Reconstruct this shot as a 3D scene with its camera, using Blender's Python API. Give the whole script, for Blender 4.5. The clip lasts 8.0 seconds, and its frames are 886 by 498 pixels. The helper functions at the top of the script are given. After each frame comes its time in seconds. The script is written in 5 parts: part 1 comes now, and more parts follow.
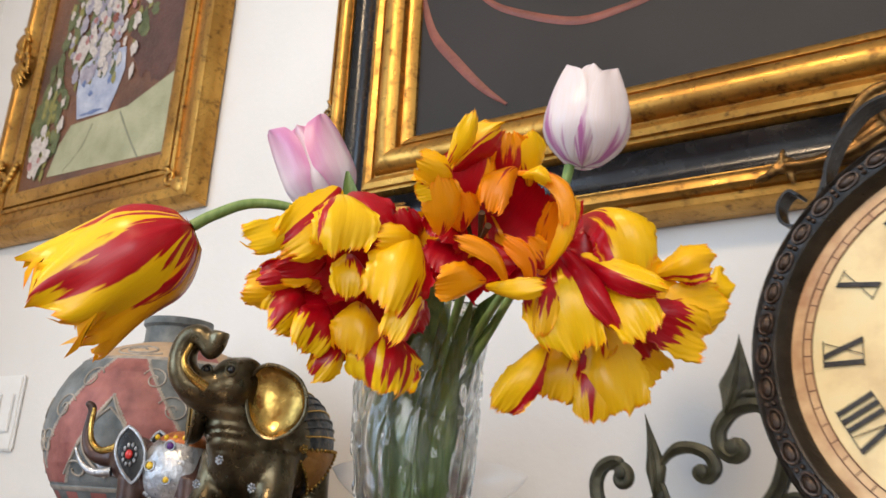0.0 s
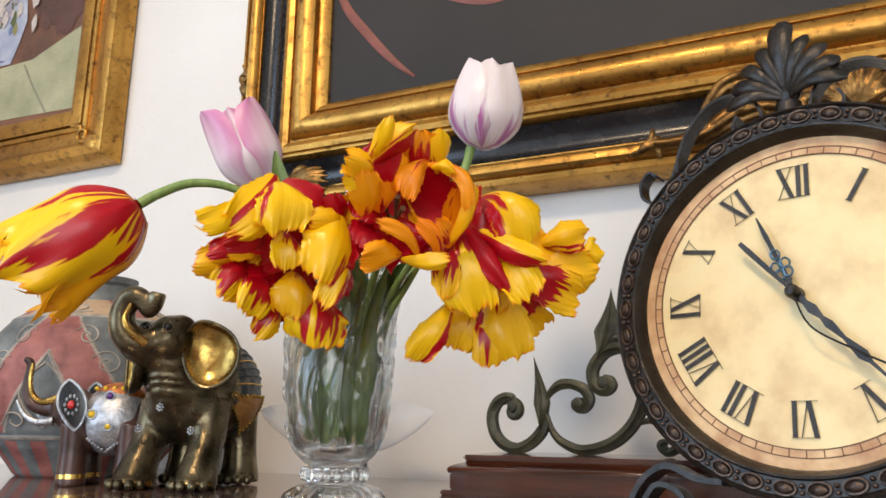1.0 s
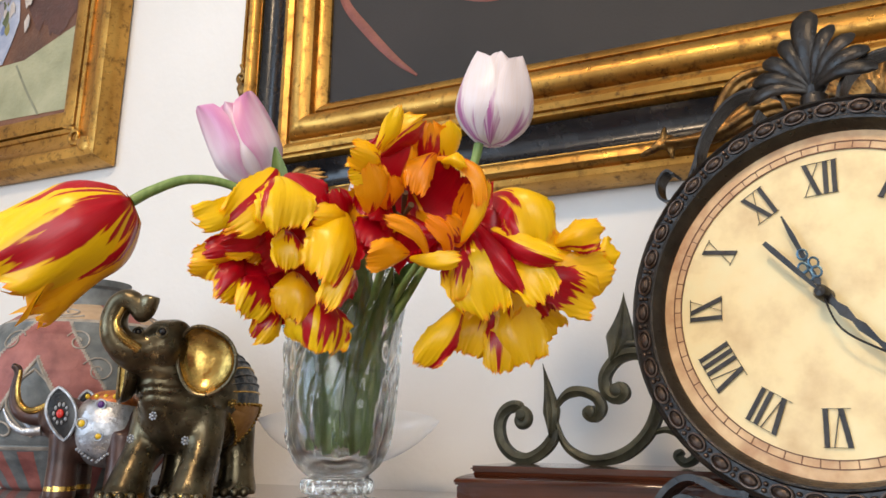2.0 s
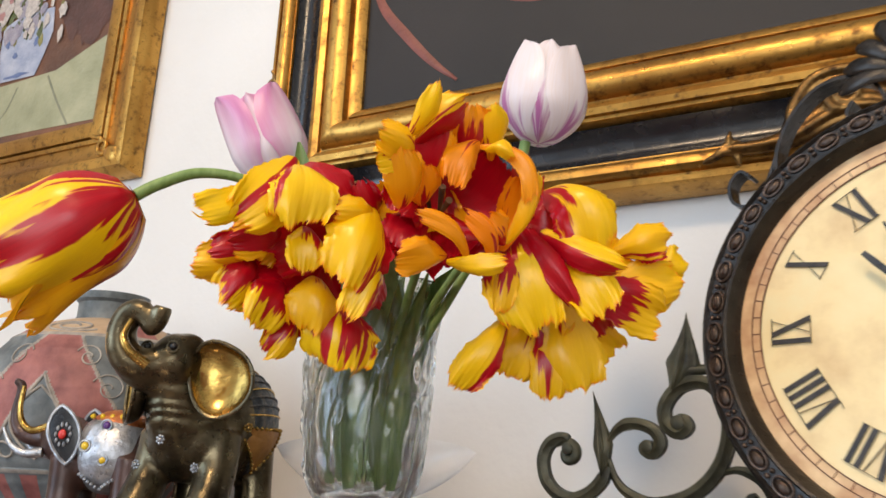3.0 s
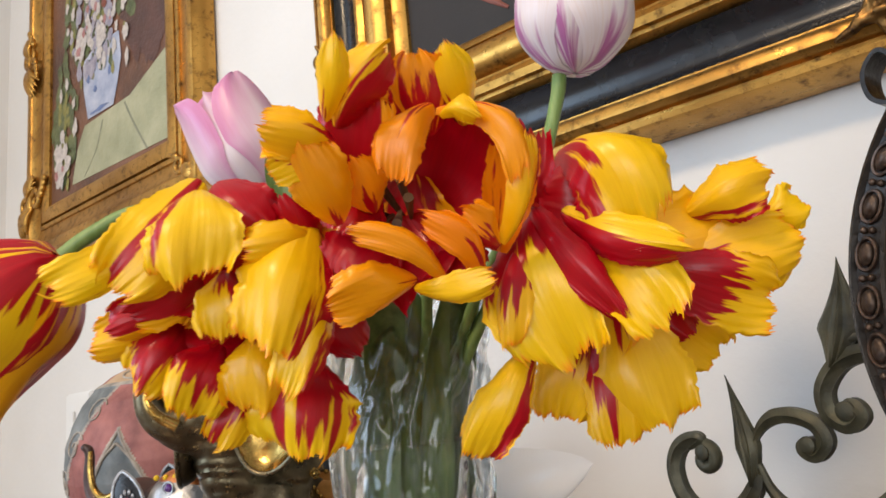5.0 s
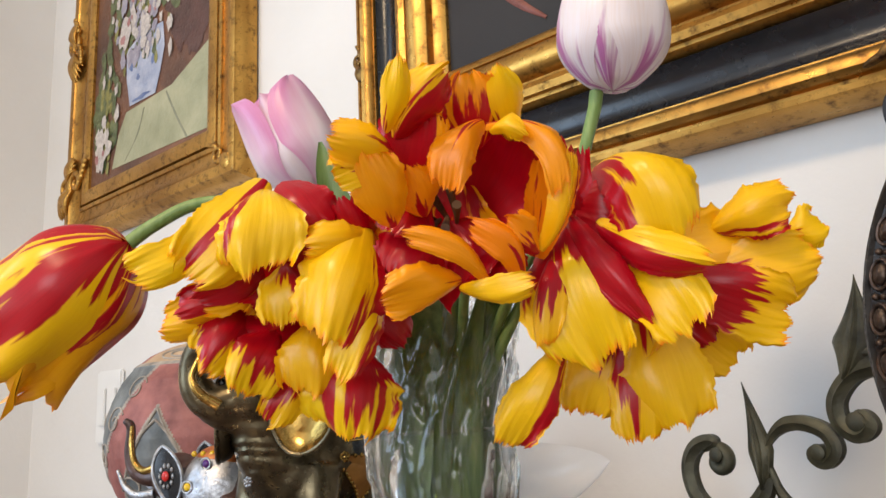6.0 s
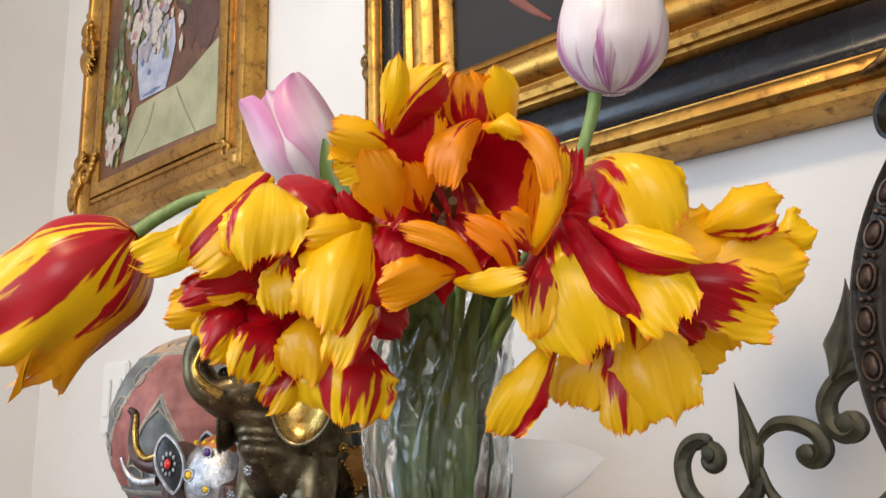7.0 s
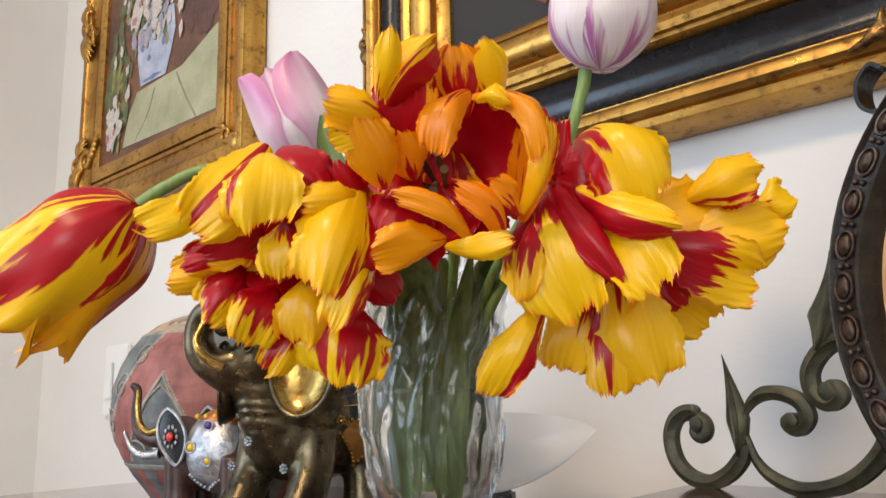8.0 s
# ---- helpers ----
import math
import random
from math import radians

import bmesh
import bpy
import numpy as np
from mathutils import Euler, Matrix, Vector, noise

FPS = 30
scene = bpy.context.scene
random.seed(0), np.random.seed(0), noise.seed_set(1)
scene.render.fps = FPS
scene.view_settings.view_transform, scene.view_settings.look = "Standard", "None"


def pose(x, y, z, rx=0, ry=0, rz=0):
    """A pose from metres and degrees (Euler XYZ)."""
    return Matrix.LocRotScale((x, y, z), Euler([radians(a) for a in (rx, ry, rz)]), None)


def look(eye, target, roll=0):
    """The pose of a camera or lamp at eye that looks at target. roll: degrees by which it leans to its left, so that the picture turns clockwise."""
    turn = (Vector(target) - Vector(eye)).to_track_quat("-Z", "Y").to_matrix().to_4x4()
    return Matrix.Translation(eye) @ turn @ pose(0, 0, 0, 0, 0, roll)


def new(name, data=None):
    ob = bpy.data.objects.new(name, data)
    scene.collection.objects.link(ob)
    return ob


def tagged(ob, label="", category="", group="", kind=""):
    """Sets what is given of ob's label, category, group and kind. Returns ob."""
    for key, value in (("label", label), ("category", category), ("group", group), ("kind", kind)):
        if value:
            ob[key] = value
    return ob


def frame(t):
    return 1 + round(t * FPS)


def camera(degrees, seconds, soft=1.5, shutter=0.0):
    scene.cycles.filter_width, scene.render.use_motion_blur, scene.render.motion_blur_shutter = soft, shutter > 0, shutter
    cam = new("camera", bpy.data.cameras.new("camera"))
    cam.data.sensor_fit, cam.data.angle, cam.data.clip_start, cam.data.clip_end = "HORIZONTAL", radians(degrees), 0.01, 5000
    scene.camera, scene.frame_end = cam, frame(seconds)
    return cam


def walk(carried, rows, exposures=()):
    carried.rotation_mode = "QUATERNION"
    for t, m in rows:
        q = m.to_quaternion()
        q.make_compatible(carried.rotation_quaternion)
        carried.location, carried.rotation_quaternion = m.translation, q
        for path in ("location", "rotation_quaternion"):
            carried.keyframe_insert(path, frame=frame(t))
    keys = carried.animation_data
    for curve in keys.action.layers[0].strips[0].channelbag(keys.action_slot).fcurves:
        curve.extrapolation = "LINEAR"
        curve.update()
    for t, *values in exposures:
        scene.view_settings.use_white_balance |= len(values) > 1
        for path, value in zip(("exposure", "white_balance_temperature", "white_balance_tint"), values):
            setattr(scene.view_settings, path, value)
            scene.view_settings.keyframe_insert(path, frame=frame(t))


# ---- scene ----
cam = camera(59.7, 8.0, shutter=0.35)
PATH = [
    (0, (0.022, 0.038, 0.923), (-0.998, 1.655, 1.509), 2.7),
    (0.5, (0.04, -0.029, 0.923), (-0.84, 1.703, 1.398), 1.1),
    (1, (0.056, -0.039, 0.921), (-0.761, 1.731, 1.368), 0.6),
    (1.2, (0.057, -0.035, 0.923), (-0.745, 1.744, 1.361), 0.2),
    (2.3, (0.029, -0.013, 0.918), (-0.781, 1.749, 1.405), 0.9),
    (2.5, (0.026, -0.008, 0.916), (-0.793, 1.747, 1.414), 1.3),
    (3, (0.007, 0.04, 0.923), (-0.875, 1.752, 1.463), 2.1),
    (3.5, (-0.013, 0.142, 0.943), (-1.033, 1.765, 1.516), 0.4),
    (4, (-0.02, 0.202, 0.97), (-1.141, 1.788, 1.447), -3.3),
    (4.5, (-0.001, 0.203, 0.98), (-1.204, 1.745, 1.397), -6.3),
    (5, (0.015, 0.178, 0.979), (-1.246, 1.676, 1.387), -5.5),
    (6.5, (0.028, 0.151, 0.976), (-1.279, 1.611, 1.377), -1.9),
    (7, (0.034, 0.149, 0.973), (-1.281, 1.602, 1.375), -1.5),
    (7.5, (0.04, 0.148, 0.967), (-1.277, 1.601, 1.36), -1.5),
    (8, (0.043, 0.144, 0.961), (-1.276, 1.599, 1.338), -1.5),
]
walk(cam, [(t, look(eye, target, roll)) for t, eye, target, roll in PATH], exposures=[(0, -0.05), (2.5, -0.05), (3.5, -0.01), (8, -0.01)])

# ---- world and lights ----
world = bpy.data.worlds.new("sky")
scene.world = world
world.use_nodes = True
wn = world.node_tree.nodes
sky = wn.new("ShaderNodeTexSky")
sky.sky_type = "NISHITA"
sky.sun_disc = False
sky.sun_elevation, sky.sun_rotation = radians(40), radians(200)
wn["Background"].inputs["Strength"].default_value = 0.12
world.node_tree.links.new(sky.outputs["Color"], wn["Background"].inputs["Color"])

WALL_Y, WALL_X, TABLE_Z = 0.735, -1.545, 0.866
ROOM_E, ROOM_S, CEIL = 2.6, -3.2, 2.6


def area_lamp(name, place, target, size_x, size_y, power, colour):
    data = bpy.data.lights.new(name, "AREA")
    data.shape, data.size, data.size_y = "RECTANGLE", size_x, size_y
    data.energy, data.color = power, colour
    ob = new(name, data)
    ob.matrix_world = look(place, target)
    return ob


# daylight in two unseen window openings (south one added as fill), warm ceiling lamps
area_lamp("unseen_window_light", (WALL_X + 0.02, -1.35, 1.55), (3.0, -1.0, 1.35), 1.5, 1.5, 38, (0.53, 0.74, 1.0))
area_lamp("unseen_window_light", (1.25, ROOM_S + 0.02, 1.5), (0.2, 0.5, 1.25), 2.2, 1.6, 60, (0.92, 0.96, 1.0))
area_lamp("ceiling_lamp_light", (-0.2, -0.95, CEIL - 0.07), (-0.2, -0.9, 0), 0.34, 0.34, 32, (1.0, 0.72, 0.44))

# ---- materials ----


def material(name):
    m = bpy.data.materials.new(name)
    m.use_nodes = True
    return m, m.node_tree.nodes, m.node_tree.links, m.node_tree.nodes["Principled BSDF"]


def ramp(nodes, stops):
    r = nodes.new("ShaderNodeValToRGB")
    e = r.color_ramp.elements
    while len(e) < len(stops):
        e.new(0.5)
    for el, (p, c) in zip(e, stops):
        el.position, el.color = p, (*c, 1)
    return r


def noise_node(nodes, links, scale, detail=4, stretch=None, space="Object", rough=0.55):
    tc = nodes.new("ShaderNodeTexCoord")
    n = nodes.new("ShaderNodeTexNoise")
    n.inputs["Scale"].default_value, n.inputs["Detail"].default_value = scale, detail
    n.inputs["Roughness"].default_value = rough
    if stretch:
        mp = nodes.new("ShaderNodeMapping")
        mp.inputs["Scale"].default_value = stretch
        links.new(tc.outputs[space], mp.inputs["Vector"])
        links.new(mp.outputs["Vector"], n.inputs["Vector"])
    else:
        links.new(tc.outputs[space], n.inputs["Vector"])
    return n


def surface(name, dark, light, scale=30, rough=0.5, metal=0.0, bump=0.2, bump_scale=150, stretch=None,
            rough_spread=0.15, mid=None, lo=0.3, hi=0.7, coat=0.0, spec=0.5):
    """Two-scale mottled surface with fine relief and uneven gloss."""
    m, n, l, b = material(name)
    big = noise_node(n, l, scale, 5, stretch)
    stops = [(lo, dark), (hi, light)] if mid is None else [(lo, dark), ((lo + hi) / 2, mid), (hi, light)]
    r = ramp(n, stops)
    l.new(big.outputs["Fac"], r.inputs["Fac"])
    l.new(r.outputs["Color"], b.inputs["Base Color"])
    fine = noise_node(n, l, bump_scale, 6, stretch)
    bp = n.new("ShaderNodeBump")
    bp.inputs["Strength"].default_value, bp.inputs["Distance"].default_value = bump, 0.002
    l.new(fine.outputs["Fac"], bp.inputs["Height"])
    l.new(bp.outputs["Normal"], b.inputs["Normal"])
    mr = n.new("ShaderNodeMapRange")
    mr.inputs["To Min"].default_value = max(0.02, rough - rough_spread)
    mr.inputs["To Max"].default_value = min(1.0, rough + rough_spread)
    l.new(fine.outputs["Fac"], mr.inputs["Value"])
    l.new(mr.outputs["Result"], b.inputs["Roughness"])
    b.inputs["Metallic"].default_value = metal
    b.inputs["Coat Weight"].default_value = coat
    b.inputs["Specular IOR Level"].default_value = spec
    return m


WALL = surface("painted_plaster", (0.70, 0.685, 0.665), (0.775, 0.76, 0.745), 3, 0.8, bump=0.25, bump_scale=90, rough_spread=0.08)
CEILING = surface("ceiling_paint", (0.78, 0.78, 0.76), (0.82, 0.82, 0.80), 4, 0.9, bump=0.1)
CARPET = surface("wool_carpet", (0.20, 0.16, 0.12), (0.28, 0.23, 0.18), 60, 0.95, bump=0.6, bump_scale=500)
WOOD = surface("dark_walnut", (0.115, 0.066, 0.054), (0.225, 0.140, 0.112), 9, 0.20, bump=0.08, bump_scale=60,
               stretch=(0.6, 7, 7), rough_spread=0.08, coat=0.8)
BOX_WOOD = surface("red_mahogany", (0.034, 0.009, 0.005), (0.115, 0.034, 0.015), 10, 0.16, bump=0.06, bump_scale=60,
                   stretch=(0.8, 8, 8), rough_spread=0.08, coat=0.5)


def gilding(name, worn, gold, bright, speck=0.62):
    """Burnished leaf: broad cloudy tone, rubbed brown patches and fine dark flecks."""
    m, n, l, b = material(name)
    cloud, fleck = noise_node(n, l, 11, 4), noise_node(n, l, 75, 6, rough=0.7)
    tone = ramp(n, [(0.30, gold), (0.68, bright)])
    l.new(cloud.outputs["Fac"], tone.inputs["Fac"])
    mask = ramp(n, [(speck - 0.06, (0, 0, 0)), (speck + 0.14, (1, 1, 1))])
    l.new(fleck.outputs["Fac"], mask.inputs["Fac"])
    mix = n.new("ShaderNodeMix")
    mix.data_type = "RGBA"
    mix.inputs[7].default_value = (*worn, 1)
    l.new(mask.outputs["Color"], mix.inputs[0])
    l.new(tone.outputs["Color"], mix.inputs[6])
    l.new(mix.outputs[2], b.inputs["Base Color"])
    rough = ramp(n, [(0.35, (0.26, 0.26, 0.26)), (0.7, (0.5, 0.5, 0.5))])
    l.new(fleck.outputs["Fac"], rough.inputs["Fac"])
    l.new(rough.outputs["Color"], b.inputs["Roughness"])
    bp = n.new("ShaderNodeBump")
    bp.inputs["Strength"].default_value, bp.inputs["Distance"].default_value = 0.3, 0.002
    l.new(fleck.outputs["Fac"], bp.inputs["Height"])
    l.new(bp.outputs["Normal"], b.inputs["Normal"])
    b.inputs["Metallic"].default_value = 0.85
    return m


GOLD = gilding("aged_gilding", (0.07, 0.028, 0.010), (0.33, 0.16, 0.032), (0.60, 0.33, 0.075), 0.58)
GOLD_DARK = gilding("rubbed_gilding", (0.030, 0.015, 0.007), (0.13, 0.066, 0.020), (0.31, 0.17, 0.048), 0.52)
EBONY = surface("black_lacquer", (0.005, 0.005, 0.006), (0.013, 0.013, 0.016), 20, 0.26, bump=0.02, bump_scale=60, spec=0.5)
IRON = surface("dark_bronze_iron", (0.006, 0.005, 0.0045), (0.034, 0.027, 0.022), 70, 0.32, metal=0.4, bump=0.3, bump_scale=260)
BOSS = surface("rubbed_bronze", (0.016, 0.012, 0.010), (0.15, 0.10, 0.075), 120, 0.36, metal=0.7, bump=0.3, bump_scale=300)
PATINA = surface("olive_patina", (0.020, 0.020, 0.012), (0.090, 0.088, 0.055), 60, 0.48, metal=0.25, bump=0.3, bump_scale=260)
BRONZE = surface("cold_cast_bronze", (0.026, 0.020, 0.011), (0.22, 0.175, 0.10), 30, 0.30, metal=0.85, bump=0.2, bump_scale=160)
BRASS = surface("worn_brass", (0.22, 0.12, 0.025), (0.68, 0.45, 0.13), 55, 0.24, metal=0.95, bump=0.2, bump_scale=150)
BROWN_RESIN = surface("brown_resin", (0.028, 0.013, 0.010), (0.085, 0.040, 0.030), 40, 0.35, metal=0.2, bump=0.15)
SILVER = surface("silver_paint", (0.22, 0.23, 0.25), (0.62, 0.63, 0.66), 90, 0.32, metal=0.7, bump=0.6, bump_scale=220)
COPPER = surface("orange_enamel", (0.28, 0.06, 0.015), (0.62, 0.22, 0.05), 160, 0.35, metal=0.3, bump=0.5, bump_scale=300)
CLOTH = surface("tarnished_cloth_relief", (0.010, 0.014, 0.018), (0.17, 0.145, 0.11), 150, 0.42, metal=0.4, bump=0.7, bump_scale=220,
                mid=(0.045, 0.055, 0.065))
AMBER = surface("amber_enamel", (0.20, 0.085, 0.015), (0.42, 0.20, 0.045), 60, 0.35, metal=0.3, bump=0.2)
RED_GEM = surface("red_stone", (0.45, 0.015, 0.012), (0.6, 0.03, 0.02), 60, 0.12, bump=0.0)
YELLOW_GEM = surface("yellow_stone", (0.62, 0.38, 0.01), (0.8, 0.55, 0.03), 60, 0.10, bump=0.0)
VIOLET_GEM = surface("violet_stone", (0.05, 0.008, 0.11), (0.10, 0.015, 0.2), 60, 0.10, bump=0.0)
JAR_GREY = surface("slate_glaze", (0.060, 0.072, 0.076), (0.19, 0.205, 0.205), 45, 0.55, bump=0.5, bump_scale=110)
JAR_RED = surface("rose_clay", (0.17, 0.050, 0.045), (0.36, 0.130, 0.110), 45, 0.6, bump=0.5, bump_scale=110)
JAR_TAN = surface("tan_clay", (0.36, 0.23, 0.13), (0.55, 0.40, 0.26), 30, 0.6, bump=0.5, bump_scale=110)
JAR_LINE = surface("incised_pale_line", (0.20, 0.18, 0.16), (0.42, 0.37, 0.31), 80, 0.7, bump=0.3)
PORCELAIN = surface("white_porcelain", (0.86, 0.855, 0.85), (0.90, 0.895, 0.89), 8, 0.18, bump=0.02, coat=0.3)
BLACK_BASE = surface("black_plastic", (0.012, 0.012, 0.013), (0.025, 0.025, 0.026), 30, 0.4)
SWITCH = surface("white_plastic", (0.76, 0.76, 0.75), (0.82, 0.82, 0.81), 10, 0.35, bump=0.0)
DIAL = surface("aged_paper_dial", (0.58, 0.40, 0.20), (0.76, 0.68, 0.40), 24, 0.5, bump=0.05, mid=(0.78, 0.62, 0.33), lo=0.28, hi=0.74)
DIAL_RIM = surface("rosy_dial_border", (0.38, 0.18, 0.08), (0.72, 0.50, 0.27), 40, 0.55, bump=0.05, lo=0.3, hi=0.68)
INK = surface("printed_ink", (0.012, 0.011, 0.012), (0.045, 0.04, 0.038), 200, 0.6, bump=0.0)
TRACK_INK = surface("faded_brown_ink", (0.11, 0.045, 0.022), (0.20, 0.09, 0.05), 120, 0.7, bump=0.0)
BLUED = surface("blued_steel", (0.03, 0.07, 0.10), (0.12, 0.20, 0.26), 120, 0.3, metal=0.8, bump=0.1)
STEM = surface("tulip_stem", (0.12, 0.21, 0.045), (0.23, 0.33, 0.10), 60, 0.45, bump=0.1, stretch=(4, 4, 0.6))
LEAF = surface("tulip_leaf", (0.060, 0.115, 0.022), (0.150, 0.225, 0.055), 40, 0.42, bump=0.15, stretch=(6, 6, 0.7))
STAMEN = surface("dark_stamen", (0.05, 0.025, 0.02), (0.16, 0.09, 0.03), 80, 0.7)


def canvas_material():
    m, n, l, b = material("dark_oil_ground")
    a = noise_node(n, l, 2.2, 4)
    r = ramp(n, [(0.3, (0.013, 0.013, 0.014)), (0.7, (0.038, 0.032, 0.030))])
    l.new(a.outputs["Fac"], r.inputs["Fac"])
    l.new(r.outputs["Color"], b.inputs["Base Color"])
    f = noise_node(n, l, 420, 3)
    bp = n.new("ShaderNodeBump")
    bp.inputs["Strength"].default_value, bp.inputs["Distance"].default_value = 0.25, 0.001
    l.new(f.outputs["Fac"], bp.inputs["Height"])
    l.new(bp.outputs["Normal"], b.inputs["Normal"])
    b.inputs["Roughness"].default_value = 0.6
    b.inputs["Specular IOR Level"].default_value = 0.3
    return m


OIL_DARK = canvas_material()


def oil(name, dark, light, scale=40):
    return surface(name, dark, light, scale, 0.45, bump=0.6, bump_scale=160)


OIL_BROWN = oil("oil_brown", (0.080, 0.036, 0.024), (0.23, 0.095, 0.048), 9)
OIL_GREEN = oil("oil_pale_green", (0.26, 0.27, 0.16), (0.44, 0.43, 0.28), 16)
OIL_BLUE = oil("oil_blue_white", (0.22, 0.27, 0.42), (0.56, 0.58, 0.66), 22)
OIL_WHITE = oil("oil_cream", (0.40, 0.35, 0.33), (0.64, 0.58, 0.53), 120)
OIL_PINK = oil("oil_rose", (0.30, 0.10, 0.10), (0.48, 0.26, 0.25), 90)
OIL_LEAF = oil("oil_leaf_green", (0.05, 0.07, 0.025), (0.15, 0.17, 0.07), 50)
OIL_YELLOW = oil("oil_yellow", (0.45, 0.30, 0.06), (0.60, 0.44, 0.14), 50)
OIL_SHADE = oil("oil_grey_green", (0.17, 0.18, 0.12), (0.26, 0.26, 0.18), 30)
OIL_LILAC = oil("oil_lilac_grey", (0.22, 0.20, 0.27), (0.40, 0.37, 0.42), 70)
OIL_OLIVE = oil("oil_olive", (0.16, 0.15, 0.035), (0.30, 0.27, 0.08), 60)
OIL_MAROON = oil("oil_maroon_brown", (0.050, 0.022, 0.018), (0.11, 0.045, 0.036), 24)
OIL_COBALT = oil("oil_cobalt", (0.07, 0.11, 0.26), (0.16, 0.22, 0.40), 60)
OIL_RED = oil("oil_vermilion", (0.13, 0.034, 0.022), (0.24, 0.065, 0.042), 30)


def petal_material(name, edge, edge2, flame, flame_dark, streak, translucent=0.22, soft=14.0, ragged=1.25):
    """Petal sheet: the UV map runs across (0..1) and along (0..1) the petal; the map 'tone' holds redness and warmth."""
    m, n, l, b = material(name)
    uv = n.new("ShaderNodeUVMap")
    uv.uv_map = "UVMap"
    tone = n.new("ShaderNodeUVMap")
    tone.uv_map = "tone"
    flame_map = n.new("ShaderNodeUVMap")
    flame_map.uv_map = "flame"
    reach = n.new("ShaderNodeUVMap")
    reach.uv_map = "reach"
    sep, sept, sepf, sepr = [n.new("ShaderNodeSeparateXYZ") for _ in range(4)]
    l.new(flame_map.outputs["UV"], sepf.inputs[0])
    l.new(reach.outputs["UV"], sepr.inputs[0])
    l.new(uv.outputs["UV"], sep.inputs[0])
    l.new(tone.outputs["UV"], sept.inputs[0])
    info = n.new("ShaderNodeObjectInfo")

    def op(kind, a, c, clamp=False):
        k = n.new("ShaderNodeMath")
        k.operation, k.use_clamp = kind, clamp
        for s, v in zip(k.inputs, (a, c)):
            if isinstance(v, (int, float)):
                s.default_value = v
            elif v is not None:
                l.new(v, s)
        return k.outputs[0]

    across = op("ABSOLUTE", op("MULTIPLY", op("SUBTRACT", sep.outputs[0], sepf.outputs[0]), 2.0), None)
    rim = op("ABSOLUTE", op("MULTIPLY", op("SUBTRACT", sep.outputs[0], 0.5), 2.0), None)
    comb = n.new("ShaderNodeCombineXYZ")
    l.new(op("MULTIPLY", sep.outputs[0], streak), comb.inputs[0])
    l.new(op("MULTIPLY", sep.outputs[1], 1.5), comb.inputs[1])
    l.new(op("MULTIPLY", info.outputs["Random"], 40.0), comb.inputs[2])
    ns = n.new("ShaderNodeTexNoise")
    ns.inputs["Scale"].default_value, ns.inputs["Detail"].default_value = 1.0, 3
    l.new(comb.outputs[0], ns.inputs["Vector"])
    # 1 at the base and midrib, 0 at the rim
    field = op("SUBTRACT", 1.0, op("ADD", op("MULTIPLY", op("POWER", sep.outputs[1], 1.3), sepf.outputs[1]), op("MULTIPLY", across, sepr.outputs[0])))
    field = op("ADD", field, op("MULTIPLY", op("SUBTRACT", ns.outputs["Fac"], 0.5), ragged))
    level = op("ADD", op("SUBTRACT", field, 1.0), sept.outputs[0])
    mask = op("MULTIPLY", op("ADD", level, 0.42 / soft), soft, True)
    base = n.new("ShaderNodeMix")
    base.data_type = "RGBA"
    base.inputs[6].default_value, base.inputs[7].default_value = (*edge, 1), (*edge2, 1)
    l.new(sept.outputs[1], base.inputs[0])
    # a warm line along the torn rim
    rim_line = op("MULTIPLY", op("SUBTRACT", op("MAXIMUM", op("MULTIPLY", rim, 0.97), sep.outputs[1]), 0.955), 22.0, True)
    rimmed = n.new("ShaderNodeMix")
    rimmed.data_type = "RGBA"
    rimmed.inputs[7].default_value = (*edge2, 1)
    l.new(op("MULTIPLY", rim_line, op("MULTIPLY", op("SUBTRACT", ns.outputs["Fac"], 0.36), 4.0, True)), rimmed.inputs[0])
    l.new(base.outputs[2], rimmed.inputs[6])
    # fine veins along the petal
    fine = n.new("ShaderNodeTexNoise")
    fine.inputs["Scale"].default_value, fine.inputs["Detail"].default_value = 1.0, 4
    c2 = n.new("ShaderNodeCombineXYZ")
    l.new(op("MULTIPLY", sep.outputs[0], 70.0), c2.inputs[0])
    l.new(op("MULTIPLY", sep.outputs[1], 3.0), c2.inputs[1])
    l.new(info.outputs["Random"], c2.inputs[2])
    l.new(c2.outputs[0], fine.inputs["Vector"])
    red = n.new("ShaderNodeMix")
    red.data_type = "RGBA"
    red.inputs[6].default_value, red.inputs[7].default_value = (*flame_dark, 1), (*flame, 1)
    l.new(fine.outputs["Fac"], red.inputs[0])
    vein = n.new("ShaderNodeMix")
    vein.data_type, vein.blend_type = "RGBA", "MULTIPLY"
    vein.inputs[0].default_value = 1.0
    shade = ramp(n, [(0.3, (0.97, 0.93, 0.88)), (0.6, (1, 1, 1))])
    l.new(fine.outputs["Fac"], shade.inputs["Fac"])
    l.new(rimmed.outputs[2], vein.inputs[6])
    l.new(shade.outputs["Color"], vein.inputs[7])
    mix = n.new("ShaderNodeMix")
    mix.data_type = "RGBA"
    l.new(mask, mix.inputs[0])
    l.new(vein.outputs[2], mix.inputs[6])
    l.new(red.outputs[2], mix.inputs[7])
    l.new(mix.outputs[2], b.inputs["Base Color"])
    b.inputs["Roughness"].default_value = 0.32
    b.inputs["Specular IOR Level"].default_value = 0.45
    bp = n.new("ShaderNodeBump")
    bp.inputs["Strength"].default_value, bp.inputs["Distance"].default_value = 0.06, 0.001
    l.new(fine.outputs["Fac"], bp.inputs["Height"])
